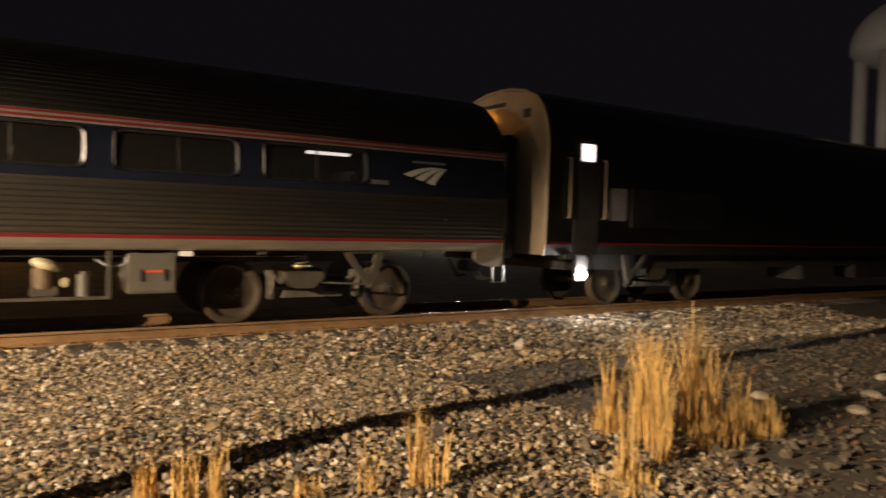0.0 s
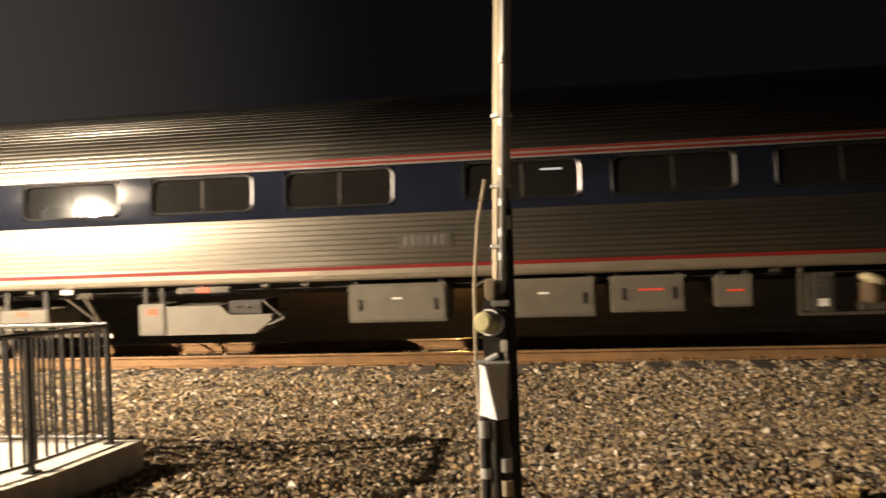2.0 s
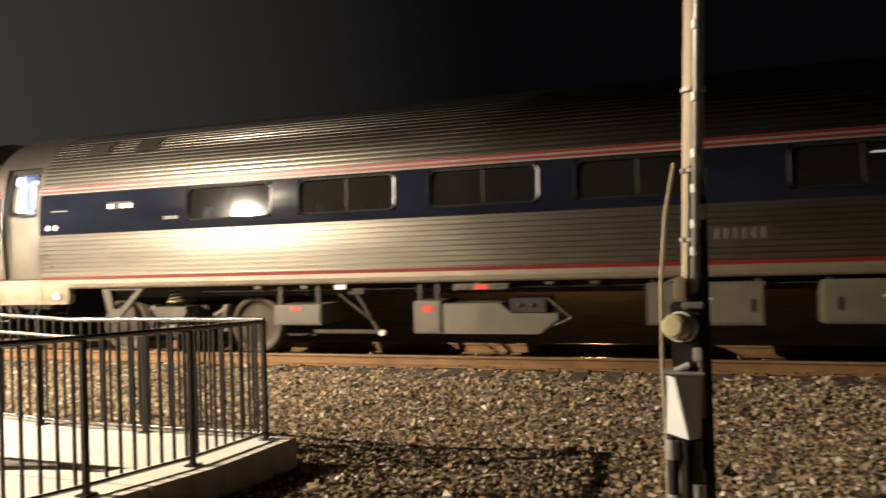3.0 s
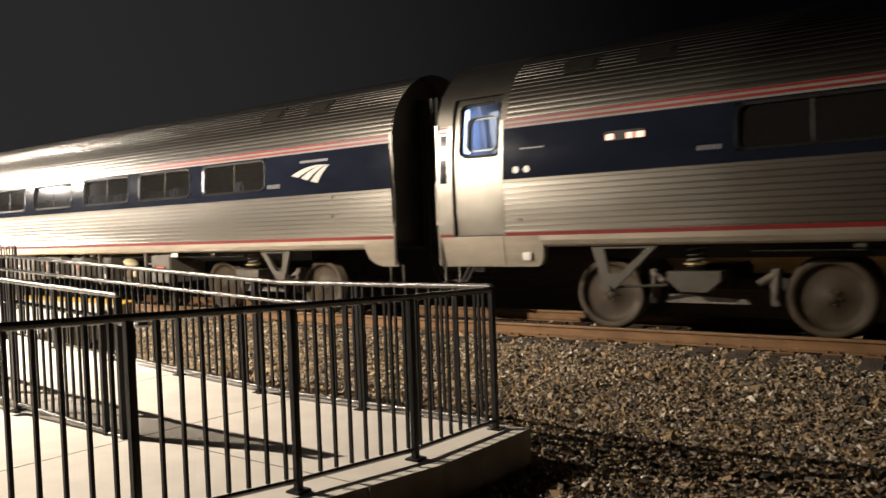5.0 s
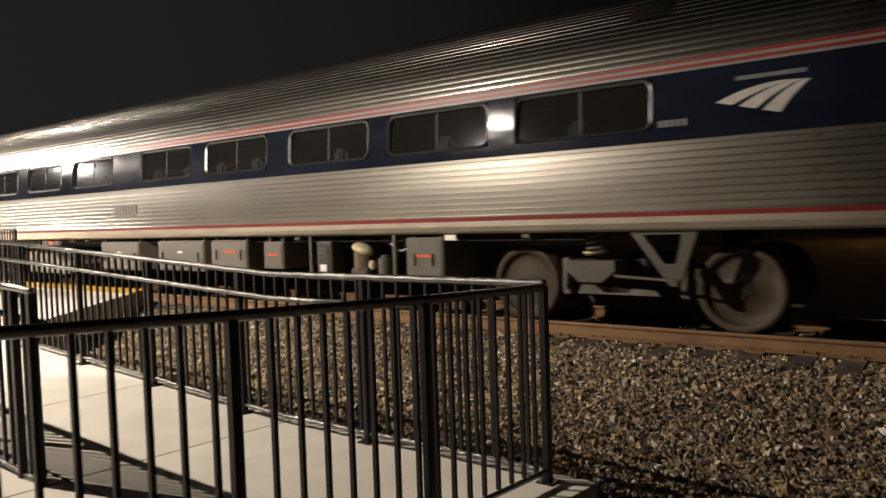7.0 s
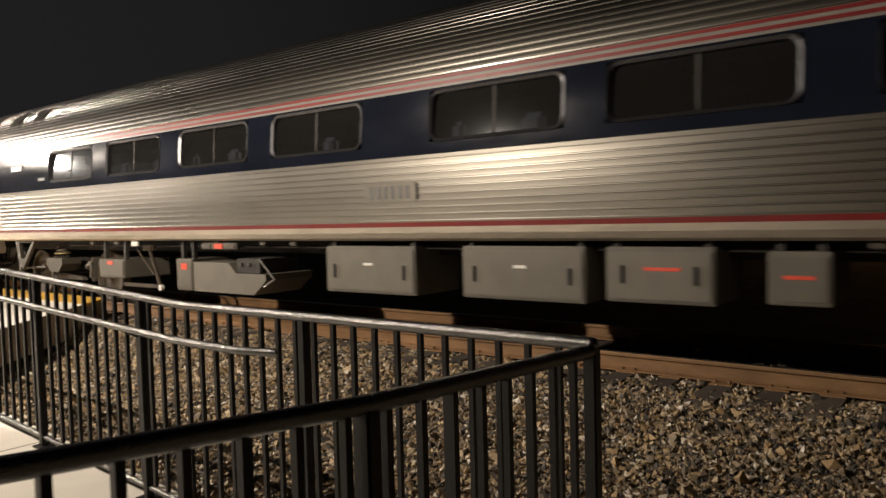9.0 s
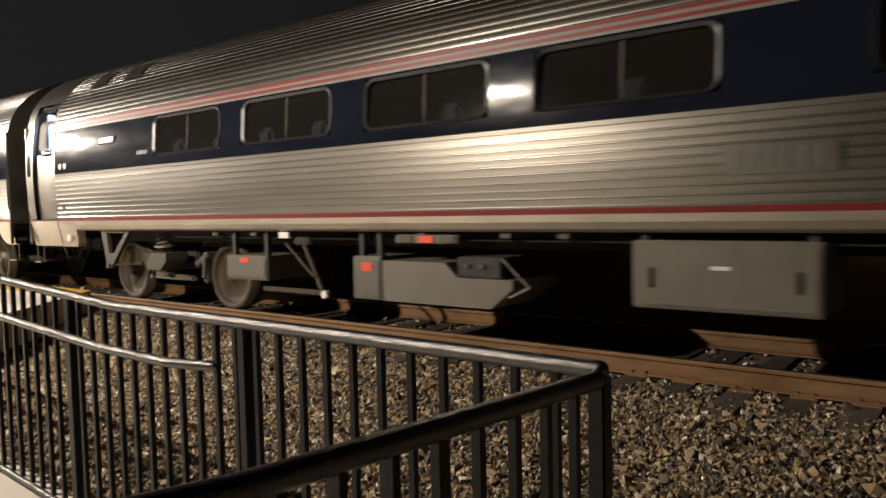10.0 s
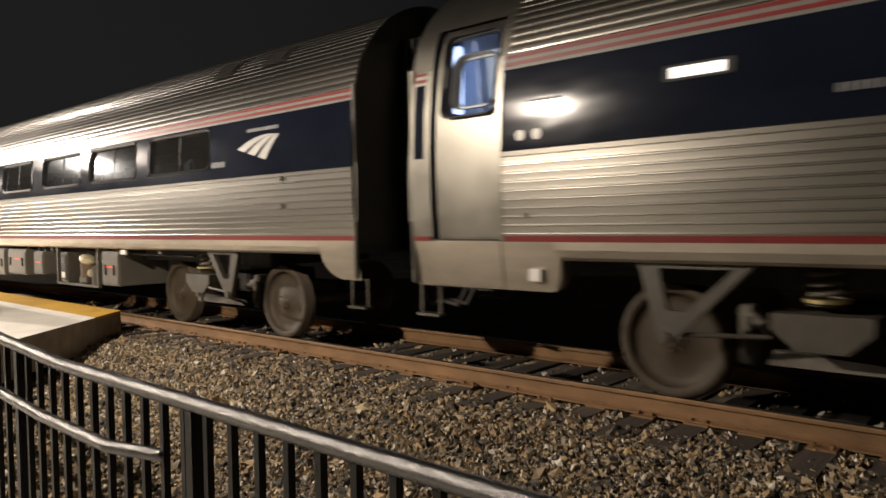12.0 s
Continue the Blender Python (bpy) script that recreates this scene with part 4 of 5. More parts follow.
    # skirts at both ends, curved up to the sill
    for ends in ((U0, 0.80, 1.16), (U1, 24.14, 24.02)):
        ue, ub, ut = ends
        n = 8
        us_ = [ue] + list(np.linspace(ub, ut, n))
        low = [0.84] + [1.12 - 0.28 * math.sqrt(max(0.0, 1 - (k / (n - 1)) ** 2)) for k in range(n)]
        bm = bmesh.new()
        tp = [bm.verts.new(side(u, 1.256, 0.010)) for u in us_]
        lo = [bm.verts.new(side(u, z, 0.008)) for u, z in zip(us_, low)]
        bk = [bm.verts.new(side(u, z + 0.01, -0.12)) for u, z in zip(us_, low)]
        for i in range(len(us_) - 1):
            bm.faces.new((tp[i], tp[i + 1], lo[i + 1], lo[i]))
            bm.faces.new((lo[i], lo[i + 1], bk[i + 1], bk[i]))
        part("end_skirt", bm, M["sill"], root, "steel skirt curving down at the car end")
    part("sill", strip_mesh(bmesh.new(), [1.10, U0 + 0.6], (1.12, 1.255), (0.006, 0.010)), M["sill"], root)
    # windows
    for ua, ub in WINDOWS:
        w = part("window_frame", ring_on_side(ua + 0.03, ub - 0.03, WZ0 + 0.03, WZ1 - 0.03, 0.040, 0.09, 0.011, 0.065), M["frame"], root, "rounded alloy window frame")
        mid = (ua + ub) / 2
        for p, q in ((ua + 0.02, mid - 0.014), (mid + 0.014, ub - 0.02)):
            bm = plate_on_side(p, q, WZ0 + 0.02, WZ1 - 0.02, 0.006, 0.030)
            for v in bm.verts:  # the pane leans back a little
                v.co.y += 0.05 * (v.co.z - WZ0)
            part("pane", bm, M["glass"], w)
        part("mullion", plate_on_side(mid - 0.014, mid + 0.014, WZ0 + 0.02, WZ1 - 0.02, 0.004, 0.036), M["under"], w, "narrow dark mullion")
    # a seam and a small panel between the middle windows
    part("panel_seam", plate_on_side(13.38, 13.40, 2.05, 2.69, 0.003), M["blue"], root)
    # end walls, floor, underframe
    for ue in (U0, U1):
        ring = [side(ue, z) for z in SIDE_Z[1:]] + [side(ue, z, 0, 1) for z in SIDE_Z[-2:0:-1]]
        bm = bmesh.new()
        bm.faces.new([bm.verts.new(p) for p in ring])
        part("end_wall", bm, M["steel_smooth"], root, "steel end wall")
        for s in (-1, 1):
            part("corner_post", boxed(-ue - 0.02, -ue + 0.02, YC + s * 1.30, YC + s * 1.352, 0.86, 2.86, 0.012), M["steel_smooth"], root, "bright steel corner post")
    part("floor", boxed(-U1, -U0, YC - 1.28, YC + 1.28, 1.13, 1.22), M["under"], root)
    part("interior_aisle_wall", boxed(-24.3, -1.2, YC + 1.05, YC + 1.10, 1.22, 3.0), M["inner"], root)
    part("interior_ceiling", boxed(-24.4, -1.0, YC - 1.12, YC + 1.1, 2.90, 2.93), M["inner"], root)
    for k in range(20):
        u = 3.3 + k * 0.95
        part("seat", boxed(-u - 0.13, -u + 0.13, YC - 1.15, YC - 0.25, 1.3, 2.36, 0.05), M["seat"], root, "dark blue seat back inside the window")
    bm = bmesh.new()
    box(bm, -U1 + 2.2, -U0 - 2.2, YC - 0.85, YC + 0.85, 0.92, 1.13)
    part("underframe", bm, M["under"], root)
    # gangway
    for ue, sgn in ((U0, 1), (U1, -1)):
        g_ = part("gangway", boxed(-ue + sgn * 0.40, -ue, YC - 0.55, YC + 0.55, 0.95, 3.35, 0.05), M["black"], root, "black rubber gangway")
        for k in range(4):
            xx = -ue + sgn * (0.05 + 0.10 * k)
            part("fold", boxed(xx - 0.02, xx + 0.02, YC - 0.62, YC + 0.62, 0.92, 3.42, 0.015), M["black"], g_)
        part("coupler", boxed(-ue + sgn * 0.41, -ue, YC - 0.12, YC + 0.12, 0.68, 0.90, 0.03), M["under"], root, "black coupler")
        for dy in (-0.45, -0.30, 0.40):
            bm = tube(bmesh.new(), (-ue, YC + dy, 0.90), (-ue + sgn * 0.22, YC + dy, 0.55), 0.022, 8)
            tube(bm, (-ue + sgn * 0.22, YC + dy, 0.55), (-ue + sgn * 0.40, YC + dy, 0.58), 0.022, 8)
            part("hose", bm, M["under"], root, "black coupling hose")
    for z0, z1, uu in ((1.45, 2.05, U0 - 0.03), (1.45, 2.05, U1 + 0.03)):
        bm = bmesh.new()
        yy = YC - 1.34
        tube(bm, (-uu, yy, z0), (-uu, yy, z1), 0.014, 8)
        tube(bm, (-uu, yy, z0), (-(uu + (0.06 if uu < 5 else -0.06)), yy, z0), 0.014, 8)
        tube(bm, (-uu, yy, z1), (-(uu + (0.06 if uu < 5 else -0.06)), yy, z1), 0.014, 8)
        part("grab_iron", bm, M["steel_smooth"], root, "bright steel grab iron")
    for uu in (U0 + 0.02, U1 - 0.16):
        bm = bmesh.new()
        for dx in (0.0, 0.24):
            tube(bm, (-uu - dx + 0.10, YC - 1.25, 0.86), (-uu - dx + 0.10, YC - 1.25, 0.56), 0.013, 8)
        box(bm, -uu - 0.15, -uu + 0.11, YC - 1.31, YC - 1.19, 0.55, 0.575)
        part("step", bm, M["steel_smooth"], root, "small end step")
    # vestibule doorway at the rear
    bm = bmesh.new()
    strip_mesh(bm, [DOOR1, U1], (1.256, 1.6, 2.03, 2.4, 2.7, 2.827), (0, 0, 0, 0, 0, 0))
    strip_mesh(bm, [DOOR0 - 0.001, DOOR0 + 0.05], (1.256, 1.6, 2.03, 2.4, 2.7, 2.827), (0.012,) * 6)
    part("door_surround", bm, M["steel_smooth"], root, "bright steel door surround", smooth=True)
    for za, zb in ((2.728, 2.760), (2.792, 2.823)):
        part("red_stripe", plate_on_side(DOOR1 + 0.06, U1 - 0.04, za, zb, 0.004), M["red"], root)
    part("red_stripe", plate_on_side(DOOR1 + 0.02, U1 - 0.01, 1.262, 1.30, 0.014), M["red"], root)
    part("side_slot", strip_mesh(bmesh.new(), [DOOR1 + 0.075, U1 - 0.055], np.linspace(2.02, 2.70, 9), [0.005] * 9), M["blue"], root)
    part("doorway", boxed(-DOOR1, -DOOR0, YC - 1.27, YC - 1.24, 1.22, 2.37), M["black"], root)
    d_ = new("vestibule_door")
    d_.parent = root
    d_["label"] = "stainless-steel vestibule door with a lit window"
    bm = bmesh.new()
    for (ua, ub, za, zb) in ((DOOR0 + 0.05, DOOR1 - 0.04, 1.27, 2.38), (DOOR0 + 0.05, DOOR1 - 0.04, 3.09, 3.24), (DOOR0 + 0.05, DOOR0 + 0.10, 2.38, 3.09), (DOOR1 - 0.14, DOOR1 - 0.04, 2.38, 3.09)):
        zz_ = np.linspace(za, zb, 6)
        strip_mesh(bm, [ua, ub], zz_, [-0.045] * 6)
    part("door_leaf", bm, M["steel_smooth"], d_, smooth=True)
    part("door_lower_panel", plate_on_side(DOOR0 + 0.05, DOOR1 - 0.02, 0.86, 1.262, 0.016, 0.0, 0.02), M["sill"], d_, "smooth steel trap panel below the door")
    part("door_gasket", ring_on_side(DOOR0 + 0.10, DOOR1 - 0.14, 2.38, 3.09, 0.022, 0.08, -0.036, 0.10), M["black"], d_, "black rubber window gasket")
    part("trap_gap", plate_on_side(DOOR0 + 0.05, DOOR1 - 0.02, 1.262, 1.276, 0.018), M["under"], d_, "dark gap over the trap panel")
    part("door_window", plate_on_side(DOOR0 + 0.10, DOOR1 - 0.14, 2.37, 3.10, 0.006, 0.055), M["clear"], d_, "window lit blue-white from inside")
    part("window_bar", ring_on_side(DOOR0 + 0.13, DOOR1 - 0.28, 2.46, 2.88, 0.035, 0.07, -0.075, 0.10), M["white"], d_, "pale inner window surround")
    part("vestibule_wall", boxed(-DOOR1 + 0.02, -DOOR0 - 0.02, YC - 0.90, YC - 0.88, 2.20, 3.2), M["vest"], root)
    part("vestibule_light", boxed(-DOOR1 + 0.05, -DOOR1 + 0.10, YC - 1.10, YC - 0.98, 2.45, 3.08, 0.01), M["lit_blue"], root, "glowing blue-white vestibule light")
    part("round_plate", plate_on_side(24.16, 24.25, 2.09, 2.18, 0.004, 0, 0.044), M["white"], root)
    part("round_plate", plate_on_side(24.32, 24.41, 2.09, 2.18, 0.004, 0, 0.044), M["white"], root)
    part("notice", plate_on_side(23.95, 24.30, 2.40, 2.42, 0.003), M["faded"], root, "unreadable small line of lettering")
    # destination display
    part("display_box", plate_on_side(22.62, 23.12, 2.395, 2.51, 0.010, 0, 0.02), M["black"], root)
    part("destination_display", plate_on_side(22.68, 23.07, 2.415, 2.49, 0.014, 0, 0.005), M["sign"], root, "glowing destination display")
    for k in range(5):
        part("number_bar", plate_on_side(21.74 + 0.056 * k, 21.78 + 0.056 * k, 2.182, 2.236, 0.003), M["faded"], root, "faded number as bars")
    for k in range(5):
        part("number_bar", plate_on_side(2.93 + 0.062 * k, 2.972 + 0.062 * k, 2.158, 2.226, 0.003), M["faded"], root, "faded number as bars")
    # swept emblem and the bar over it
    def mixp(p, q, s):
        return (p[0] + (q[0] - p[0]) * s, p[1] + (q[1] - p[1]) * s)

    for k in range(3):
        ta, tb = (mixp((2.64, 2.345), (2.06, 2.19), s) for s in (0.37 * k, 0.37 * k + 0.26))
        ea, eb = (mixp((1.99, 2.484), (1.80, 2.468), s) for s in (0.35 * k, 0.35 * k + 0.28))
        up = [(mixp(ta, ea, s)[0], mixp(ta, ea, s)[1] + 0.16 * s * (1 - s) * (1.0 - 0.15 * k)) for s in np.linspace(0, 1, 8)]
        lo = [(mixp(tb, eb, s)[0], mixp(tb, eb, s)[1] + 0.10 * s * (1 - s)) for s in np.linspace(1, 0, 8)]
        bm = bmesh.new()
        f_ = [bm.verts.new(side(u, z, 0.004)) for u, z in up + lo]
        for i in range(7):
            bm.faces.new((f_[i], f_[i + 1], f_[14 - i], f_[15 - i]))
        part("emblem_stroke", bm, M["emblem"], root, "pale swept stroke of the emblem")
    part("emblem_bar", plate_on_side(1.84, 2.46, 2.535, 2.575, 0.003), M["faded"], root, "unreadable lettering as a pale bar")
    # number on the lower side, rivet plates
    part("panel_slot", plate_on_side(13.11, 13.14, 1.55, 1.72, 0.012), M["under"], root)
    for uu, zz_ in ((1.75, 1.93), (1.75, 1.62), (24.30, 1.45)):
        part("latch_plate", plate_on_side(uu, uu + 0.06, zz_, zz_ + 0.05, 0.022, 0, 0.008), M["steel_smooth"], root)
    part("white_marker", boxed(-24.32, -24.20, YC - 1.34, YC - 1.30, 0.93, 1.03, 0.005), M["white"], root)
    # roof hatches
    for ua, ub in ((2.05, 2.55), (3.15, 3.65), (22.3, 22.8), (23.3, 23.8)):
        h_ = part("roof_hatch", plate_on_side(ua, ub, 3.36, 3.58, 0.020, 0, 0.03), M["roof_smooth"], root, "flush steel roof hatch")
        part("hatch_panel", plate_on_side(ua + 0.07, ub - 0.07, 3.40, 3.54, 0.025, 0, 0.02), M["roof_smooth"], h_)
    # equipment below
    equipment(root, 6.10, 6.72, 0.52, 1.06, tag=(6.42, 0.82, 0.28, 0.03))
    equipment(root, 9.19, 9.65, 0.60, 1.02, tag=(9.42, 0.82, 0.22, 0.03), latches=False)
    equipment(root, 10.05, 11.02, 0.56, 1.05, tag=(10.5, 0.86, 0.32, 0.03))
    equipment(root, 11.22, 12.62, 0.52, 1.05)
    equipment(root, 13.25, 14.65, 0.50, 1.04)
    equipment(root, 17.42, 17.84, 0.38, 0.84, tag=(17.62, 0.73, 0.15, 0.09), latches=False)
    b0 = b = part("battery_box", prism([(-17.40, 0.38), (-16.05, 0.38), (-15.80, 0.58), (-15.80, 0.66), (-16.42, 0.66), (-16.58, 0.80), (-17.40, 0.80)], -0.50, 0.3), M["box"], root, "long grey box with a sloped end")
    part("black_cover", boxed(-16.45, -15.95, -0.47, 0.2, 0.665, 0.86, 0.01), M["under"], b)
    for k in range(2):
        part("socket", tube(bmesh.new(), (-16.15 - 0.17 * k, -0.50, 0.78), (-16.15 - 0.17 * k, -0.46, 0.78), 0.025, 10), M["bracket"], b)
    part("control_rail", boxed(-17.25, -16.45, -0.46, -0.40, 0.98, 1.07, 0.01), M["box"], root)
    for k in range(3):
        part("switch_plate", boxed(-17.2 + 0.27 * k, -17.02 + 0.27 * k, -0.475, -0.462, 0.99, 1.06), M["tag"] if k == 1 else M["bracket"], root)
    b = equipment(root, 19.30, 20.10, 0.50, 0.80, tag=(19.72, 0.745, 0.17, 0.06), latches=False)
    bm = bmesh.new()
    box(bm, -19.45, -18.38, -0.46, -0.42, 0.37, 0.43, 0.01)
    tube(bm, (-18.42, -0.42, 0.42), (-18.78, -0.36, 0.96), 0.028, 10)
    tube(bm, (-18.52, -0.45, 0.58), (-19.05, -0.40, 0.95), 0.016, 8)
    box(bm, -18.90, -18.62, -0.42, -0.34, 0.94, 1.03, 0.02)
    part("linkage", bm, M["wheel"], root, "dusty steel linkage with a damper")
    bm = tube(bmesh.new(), (-18.35, -0.47, 0.385), (-18.35, -0.42, 0.385), 0.045, 14)
    part("knuckle", bm, M["white"], root, "pale round knuckle")
    bm = tube(bmesh.new(), (-15.92, -0.50, 0.86), (-15.62, -0.50, 0.60), 0.010, 8)
    tube(bm, (-15.62, -0.50, 0.60), (-15.84, -0.50, 0.50), 0.010, 8)
    part("loop_handle", bm, M["pale"], b0, "thin pale loop handle")
    # open rack with a pale motor
    r_ = new("equipment_rack")
    r_.parent = root
    r_["label"] = "open rack with a pale compressor motor"
    bm = bmesh.new()
    for uu in (6.95, 8.60):
        box(bm, -uu - 0.025, -uu + 0.025, -0.48, -0.43, 0.48, 1.13)
    box(bm, -8.62, -6.93, -0.48, -0.42, 0.46, 0.50)
    part("rack_frame", bm, M["bracket"], r_)
    bm = bmesh.new()
    bmesh.ops.create_uvsphere(bm, u_segments=18, v_segments=10, radius=0.15, matrix=Matrix.Translation((-7.66, -0.33, 0.90)) @ pose(0, 0, 0, 0, 18, 0) @ Matrix.Diagonal((1.25, 0.9, 0.55, 1)))
    part("compressor_cap", bm, M["cream"], r_, "stained cream compressor cap", smooth=True)
    part("compressor", tube(bmesh.new(), (-7.68, -0.30, 0.60), (-7.68, -0.30, 0.86), 0.14, 18), M["rust"], r_, "brown compressor body")
    part("compressor_base", boxed(-7.84, -7.52, -0.42, -0.15, 0.50, 0.63, 0.02), M["bracket"], r_, "dull box base")
    part("valve_block", boxed(-7.50, -7.40, -0.42, -0.28, 0.62, 0.74, 0.02), M["cream"], r_, "small cream valve block")
    part("filter_box", boxed(-8.47, -8.17, -0.47, -0.2, 0.50, 1.02, 0.015), M["bracket"], r_, "dark box in a pale frame")
    part("filter_door", boxed(-8.42, -8.22, -0.482, -0.472, 0.54, 0.98, 0.01), M["under"], r_)
    for z0, z1 in ((0.58, 0.68), (0.84, 0.87), (0.89, 0.92)):
        part("filter_label", boxed(-8.39, -8.26, -0.489, -0.483, z0, z1), M["white"] if z1 < 0.7 else M["bracket"], r_, "small unreadable label")
    bm = tube(bmesh.new(), (-7.22, -0.35, 0.50), (-7.22, -0.35, 0.78), 0.10, 16)
    tube(bm, (-7.22, -0.35, 0.78), (-7.22, -0.35, 0.82), 0.06, 14)
    part("air_filter", bm, M["bracket"], r_, "grey round canister")
    bm = bmesh.new()
    for p, q in zip([(-7.10, -0.36, 0.98), (-6.98, -0.40, 0.90), (-6.86, -0.42, 0.88), (-6.74, -0.42, 0.92)], [(-6.98, -0.40, 0.90), (-6.86, -0.42, 0.88), (-6.74, -0.42, 0.92), (-6.70, -0.40, 1.05)]):
        tube(bm, p, q, 0.014, 8)
    part("hose", bm, M["galv"], r_, "pale looped hose")
    for uu in (5.98, 18.98):
        part("white_marker", boxed(-uu - 0.09, -uu + 0.09, -0.50, -0.47, 1.02, 1.09, 0.004), M["white"], root, "small white marker plate")
    for uu in (4.9, 8.9, 15.3, 15.9, 16.9, 19.6, 20.4):
        part("pipe_clamp", boxed(-uu - 0.06, -uu + 0.06, -0.46, -0.38, 1.04, 1.10, 0.01), M["bracket"], root)
    part("brake_pipe", tube(bmesh.new(), (-21.5, -0.30, 1.02), (-4.2, -0.30, 1.02), 0.02, 8), M["under"], root)
    truck(root, 3.885, 3.12, (3.63, 2.87), (3.86, 4.46))
    truck(root, 22.025, 23.17, (22.50, 23.39), (21.85, 22.48))
    for u in (2.59, 5.18, 20.73, 23.32):
        wheelset(root, u)
    return root


coach_b = coach()
tagged(coach_b, "fluted stainless-steel passenger coach with a navy window belt and red stripes", "train car", "train cars")
number_plate = part("number_plate", plate_on_side(13.15, 13.90, 1.525, 1.745, 0.016, 0, 0.006), M["steel"], coach_b, "smooth steel plate with the number as bars")
for k in range(6):
    part("number_bar", plate_on_side(13.24 + 0.105 * k, 13.285 + 0.105 * k, 1.565, 1.705, 0.0190), M["faded"], number_plate)
coach_a = copy_thing(coach_b, pose(0, 0, 0))
coach_c = copy_thing(coach_b, pose(0, 0, 0))
# the leading coach shows its display in two glowing groups, and has a lamp lit inside
for ch in list(coach_a.children):
    if ch.name.startswith("destination_display"):
        bpy.data.objects.remove(ch)
for a, b in ((22.62, 22.72), (22.76, 22.84), (23.00, 23.10)):
    part("destination_display", plate_on_side(a, b, 2.405, 2.475, 0.014, 0, 0.005), M["sign_red"], coach_a, "glowing reddish characters as bars")
part("ceiling_light", boxed(-4.1, -3.4, YC - 0.95, YC - 0.85, 2.60, 2.64), M["lit"], coach_a, "lit strip lamp inside the coach")
part("ceiling_light", boxed(-11.9, -11.6, YC - 0.6, YC - 0.5, 2.60, 2.62), M["lit"], coach_a, "lit strip lamp inside the coach")


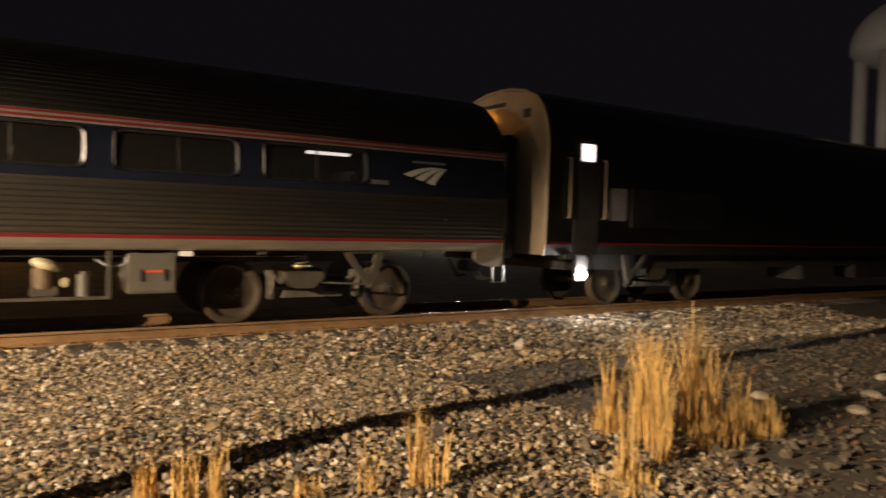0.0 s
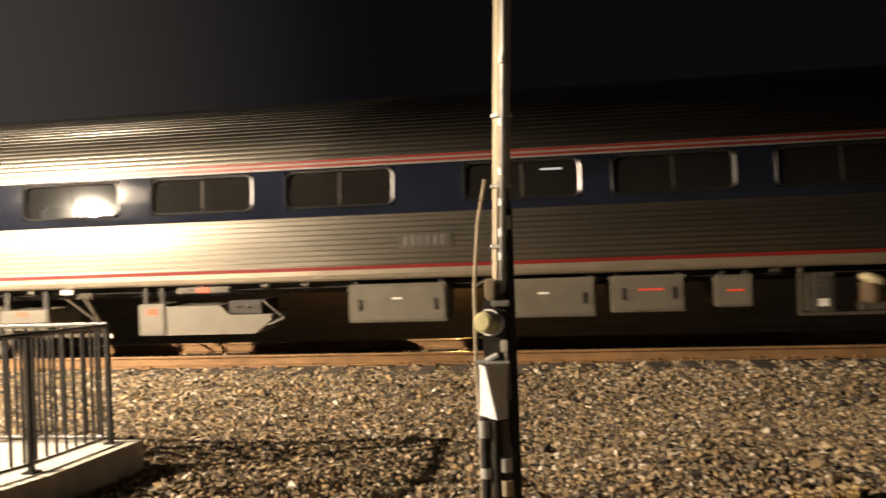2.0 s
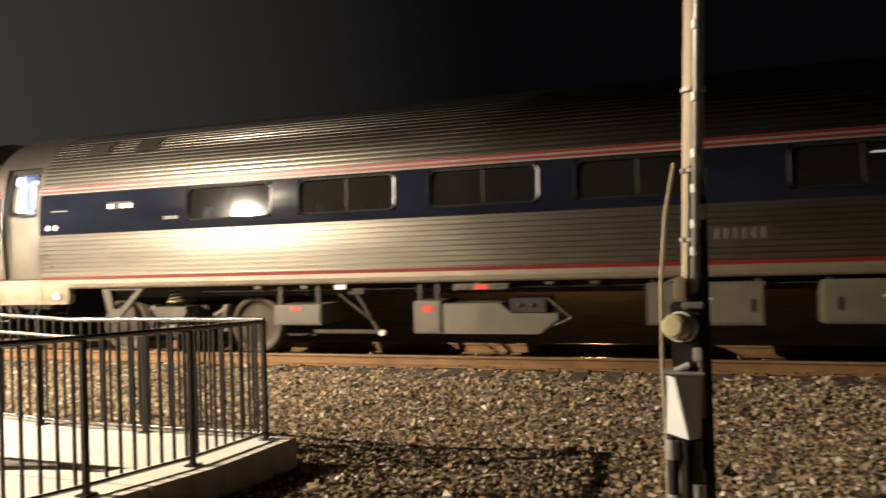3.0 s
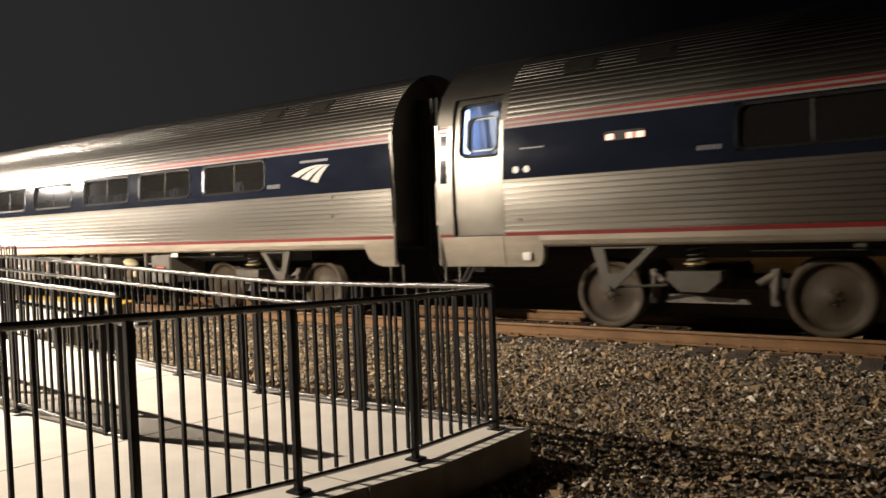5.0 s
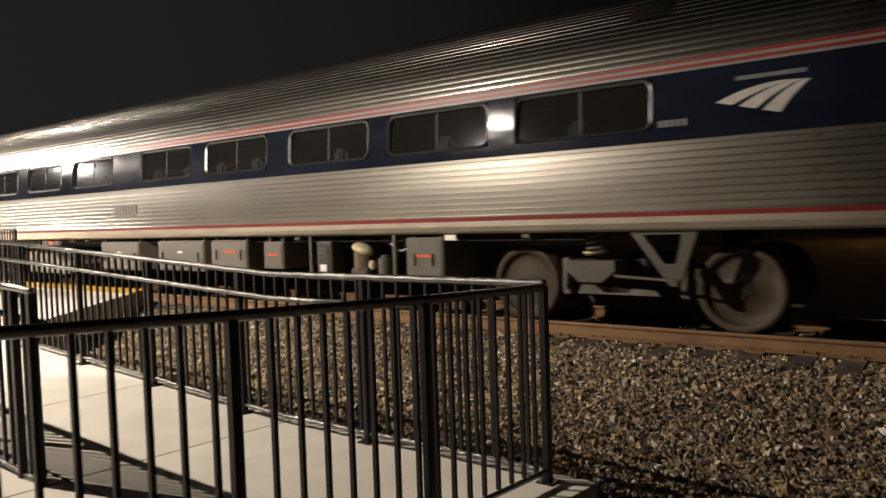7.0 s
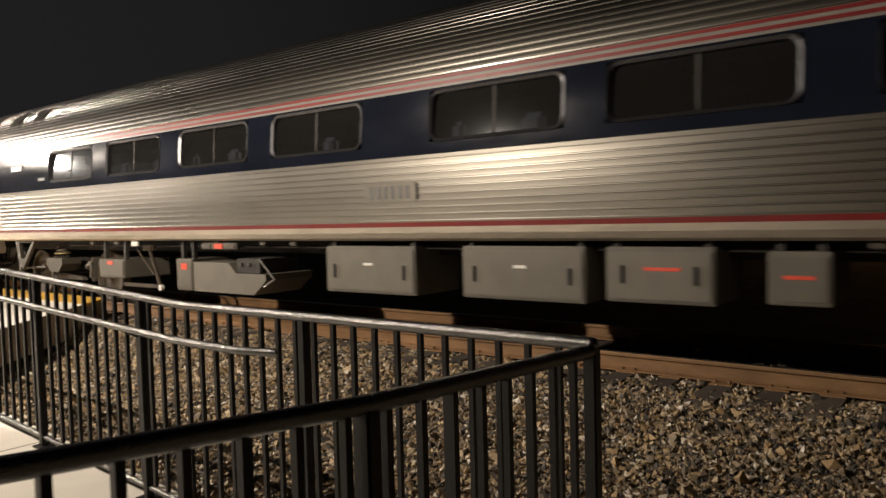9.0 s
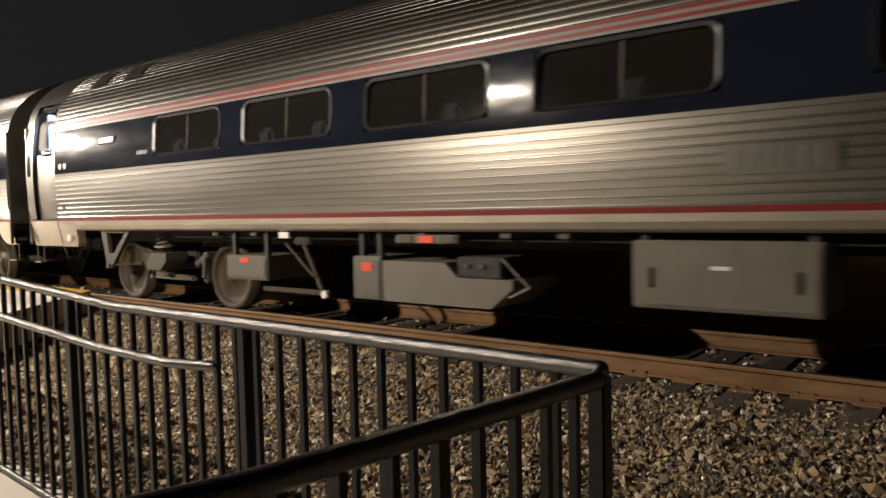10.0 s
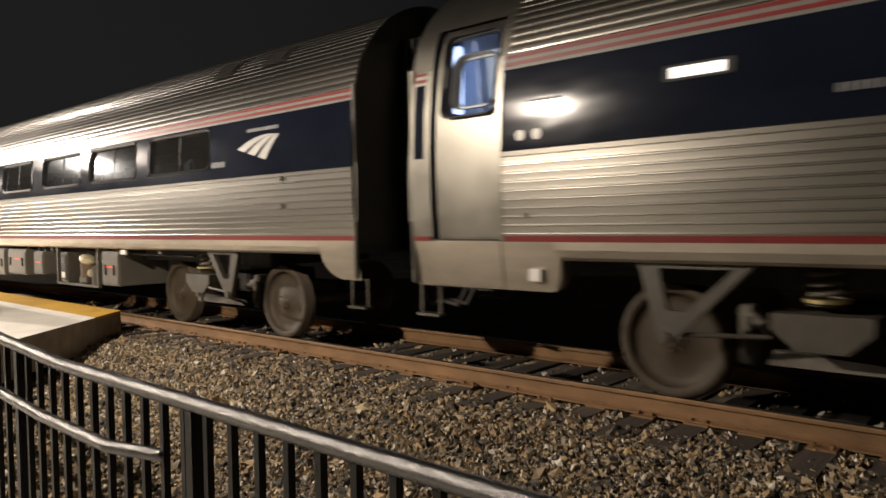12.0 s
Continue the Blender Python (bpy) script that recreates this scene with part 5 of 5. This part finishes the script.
def tall_car():
    """The taller car ahead: rear end at u = 25.62."""
    root = new("baggage_car")
    E0, E1 = 0.3, 25.60
    Z = (1.05, 1.25, 2.0, 3.0, 3.45, 3.75, 3.98, 4.12, 4.20, 4.22)
    H = (1.40, 1.45, 1.47, 1.47, 1.44, 1.33, 1.12, 0.80, 0.40, 0.0)
    ring = [(YC - h, z) for z, h in zip(Z, H)] + [(YC + h, z) for z, h in zip(Z[-2::-1], H[-2::-1])]
    bm = bmesh.new()
    a = [bm.verts.new((-E0, y, z)) for y, z in ring]
    b = [bm.verts.new((-E1, y, z)) for y, z in ring]
    for i in range(len(ring) - 1):
        bm.faces.new((a[i], a[i + 1], b[i + 1], b[i]))
    bm.faces.new(a)
    # the body takes the darkened roof steel
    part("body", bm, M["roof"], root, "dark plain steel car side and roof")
    # end wall and rim carry their tan light as base colour
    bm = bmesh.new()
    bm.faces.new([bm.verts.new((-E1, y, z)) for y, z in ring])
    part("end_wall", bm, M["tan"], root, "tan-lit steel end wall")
    bm = bmesh.new()
    for (y, z), (y2, z2) in zip(ring, ring[1:]):
        tube(bm, (-E1 - 0.01, y, z), (-E1 - 0.01, y2, z2), 0.035, 8)
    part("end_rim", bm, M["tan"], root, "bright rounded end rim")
    part("end_slot", boxed(-E1 - 0.03, -E1 + 0.01, YC - 0.15, YC + 0.85, 3.90, 3.98, 0.005), M["black"], root)
    part("end_window", boxed(-E1 - 0.03, -E1 + 0.01, YC - 0.95, YC - 0.75, 3.62, 3.78, 0.005), M["black"], root)
    part("amber_lamp", tube(bmesh.new(), (-E1 - 0.06, YC + 0.35, 3.72), (-E1, YC + 0.35, 3.72), 0.05, 12), M["amber"], root, "small glowing amber lamp")
    part("gangway", boxed(-E1 - 0.28, -E1, YC - 0.6, YC + 0.6, 0.95, 3.3, 0.05), M["black"], root)
    yn = YC - 1.475
    part("red_stripe", boxed(-E1, -E0, yn - 0.004, yn + 0.02, 1.25, 1.29), M["red"], root)
    d = part("side_door", boxed(-24.95, -24.30, yn - 0.006, yn + 0.03, 1.05, 3.25, 0.02), M["under"], root, "dark side door with a lit window")
    part("door_window", boxed(-24.78, -24.45, yn - 0.014, yn - 0.007, 2.82, 3.14, 0.01), M["lit"], d, "lit white window")
    for u in (25.10, 24.20):
        bm = tube(bmesh.new(), (-u, yn - 0.07, 1.75), (-u, yn - 0.07, 2.85), 0.022, 8)
        for z in (1.75, 2.85):
            tube(bm, (-u, yn - 0.07, z), (-u, yn, z), 0.02, 8)
        part("grab_rail", bm, M["tan"], root, "pale vertical grab rail")
    part("side_window", boxed(-24.0, -23.55, yn - 0.012, yn + 0.01, 1.72, 2.35, 0.02), M["galv"], root, "grey side window")
    part("side_panel", boxed(-23.4, -20.6, yn - 0.010, yn + 0.01, 1.60, 2.36, 0.02), M["steel_smooth"], root)
    part("underframe", boxed(-E1 + 0.8, -E0 - 0.8, YC - 1.1, YC + 1.1, 0.75, 1.05), M["under"], root)
    part("lamp_bracket", boxed(-24.75, -24.45, YC - 1.36, YC - 1.28, 0.55, 1.05, 0.01), M["under"], root)
    bm = bmesh.new()
    bmesh.ops.create_uvsphere(bm, u_segments=16, v_segments=10, radius=0.05, matrix=Matrix.Translation((-24.60, YC - 1.42, 0.67)))
    part("marker_lamp", bm, M["lamp_white"], root, "bright blue-white marker lamp")
    part("step", boxed(-25.1, -24.9, YC - 1.44, YC - 1.2, 0.98, 1.08, 0.01), M["under"], root)
    for u0, u1 in ((9, 11), (12, 14.5), (15.5, 17)):
        part("equipment_box", boxed(-u1, -u0, -0.45, 0.5, 0.45, 0.80, 0.02), M["under"], root)
    truck(root, 3.885, 3.12, (3.63, 2.87), (3.86, 4.46))
    truck(root, 22.025, 23.17, (22.50, 23.39), (21.85, 22.48))
    for u in (2.59, 5.18, 20.73, 23.32):
        wheelset(root, u)
    return root


car_d = tagged(tall_car(), "tall dark steel baggage car with tan-lit end and lit door", "train car", "train cars")
for root in (coach_a, coach_b, coach_c, car_d):
    if "group" not in root:
        tagged(root, "", "", "train cars")


def run(t):
    """How far the train has come: it pulls away, gaining speed."""
    q = t - 6
    return 3.792 + 2.9004 * q + 0.12863 * q * q - 0.000541 * q ** 3


def motions():
    times = [0.1 * k for k in range(121)]
    for root, off in ((car_d, 2 * LEN), (coach_a, LEN), (coach_b, 0.0), (coach_c, -LEN)):
        walk(root, [(t, pose(run(t) + off, 0, 0)) for t in times[::5]])
        for ch in root.children:
            if ch.name.split(".")[0] == "wheel":
                x, y, z = ch.location
                walk(ch, [(t, pose(x, y, z, 0, math.degrees((run(t) - run(0)) / 0.457), 0)) for t in times])


motions()
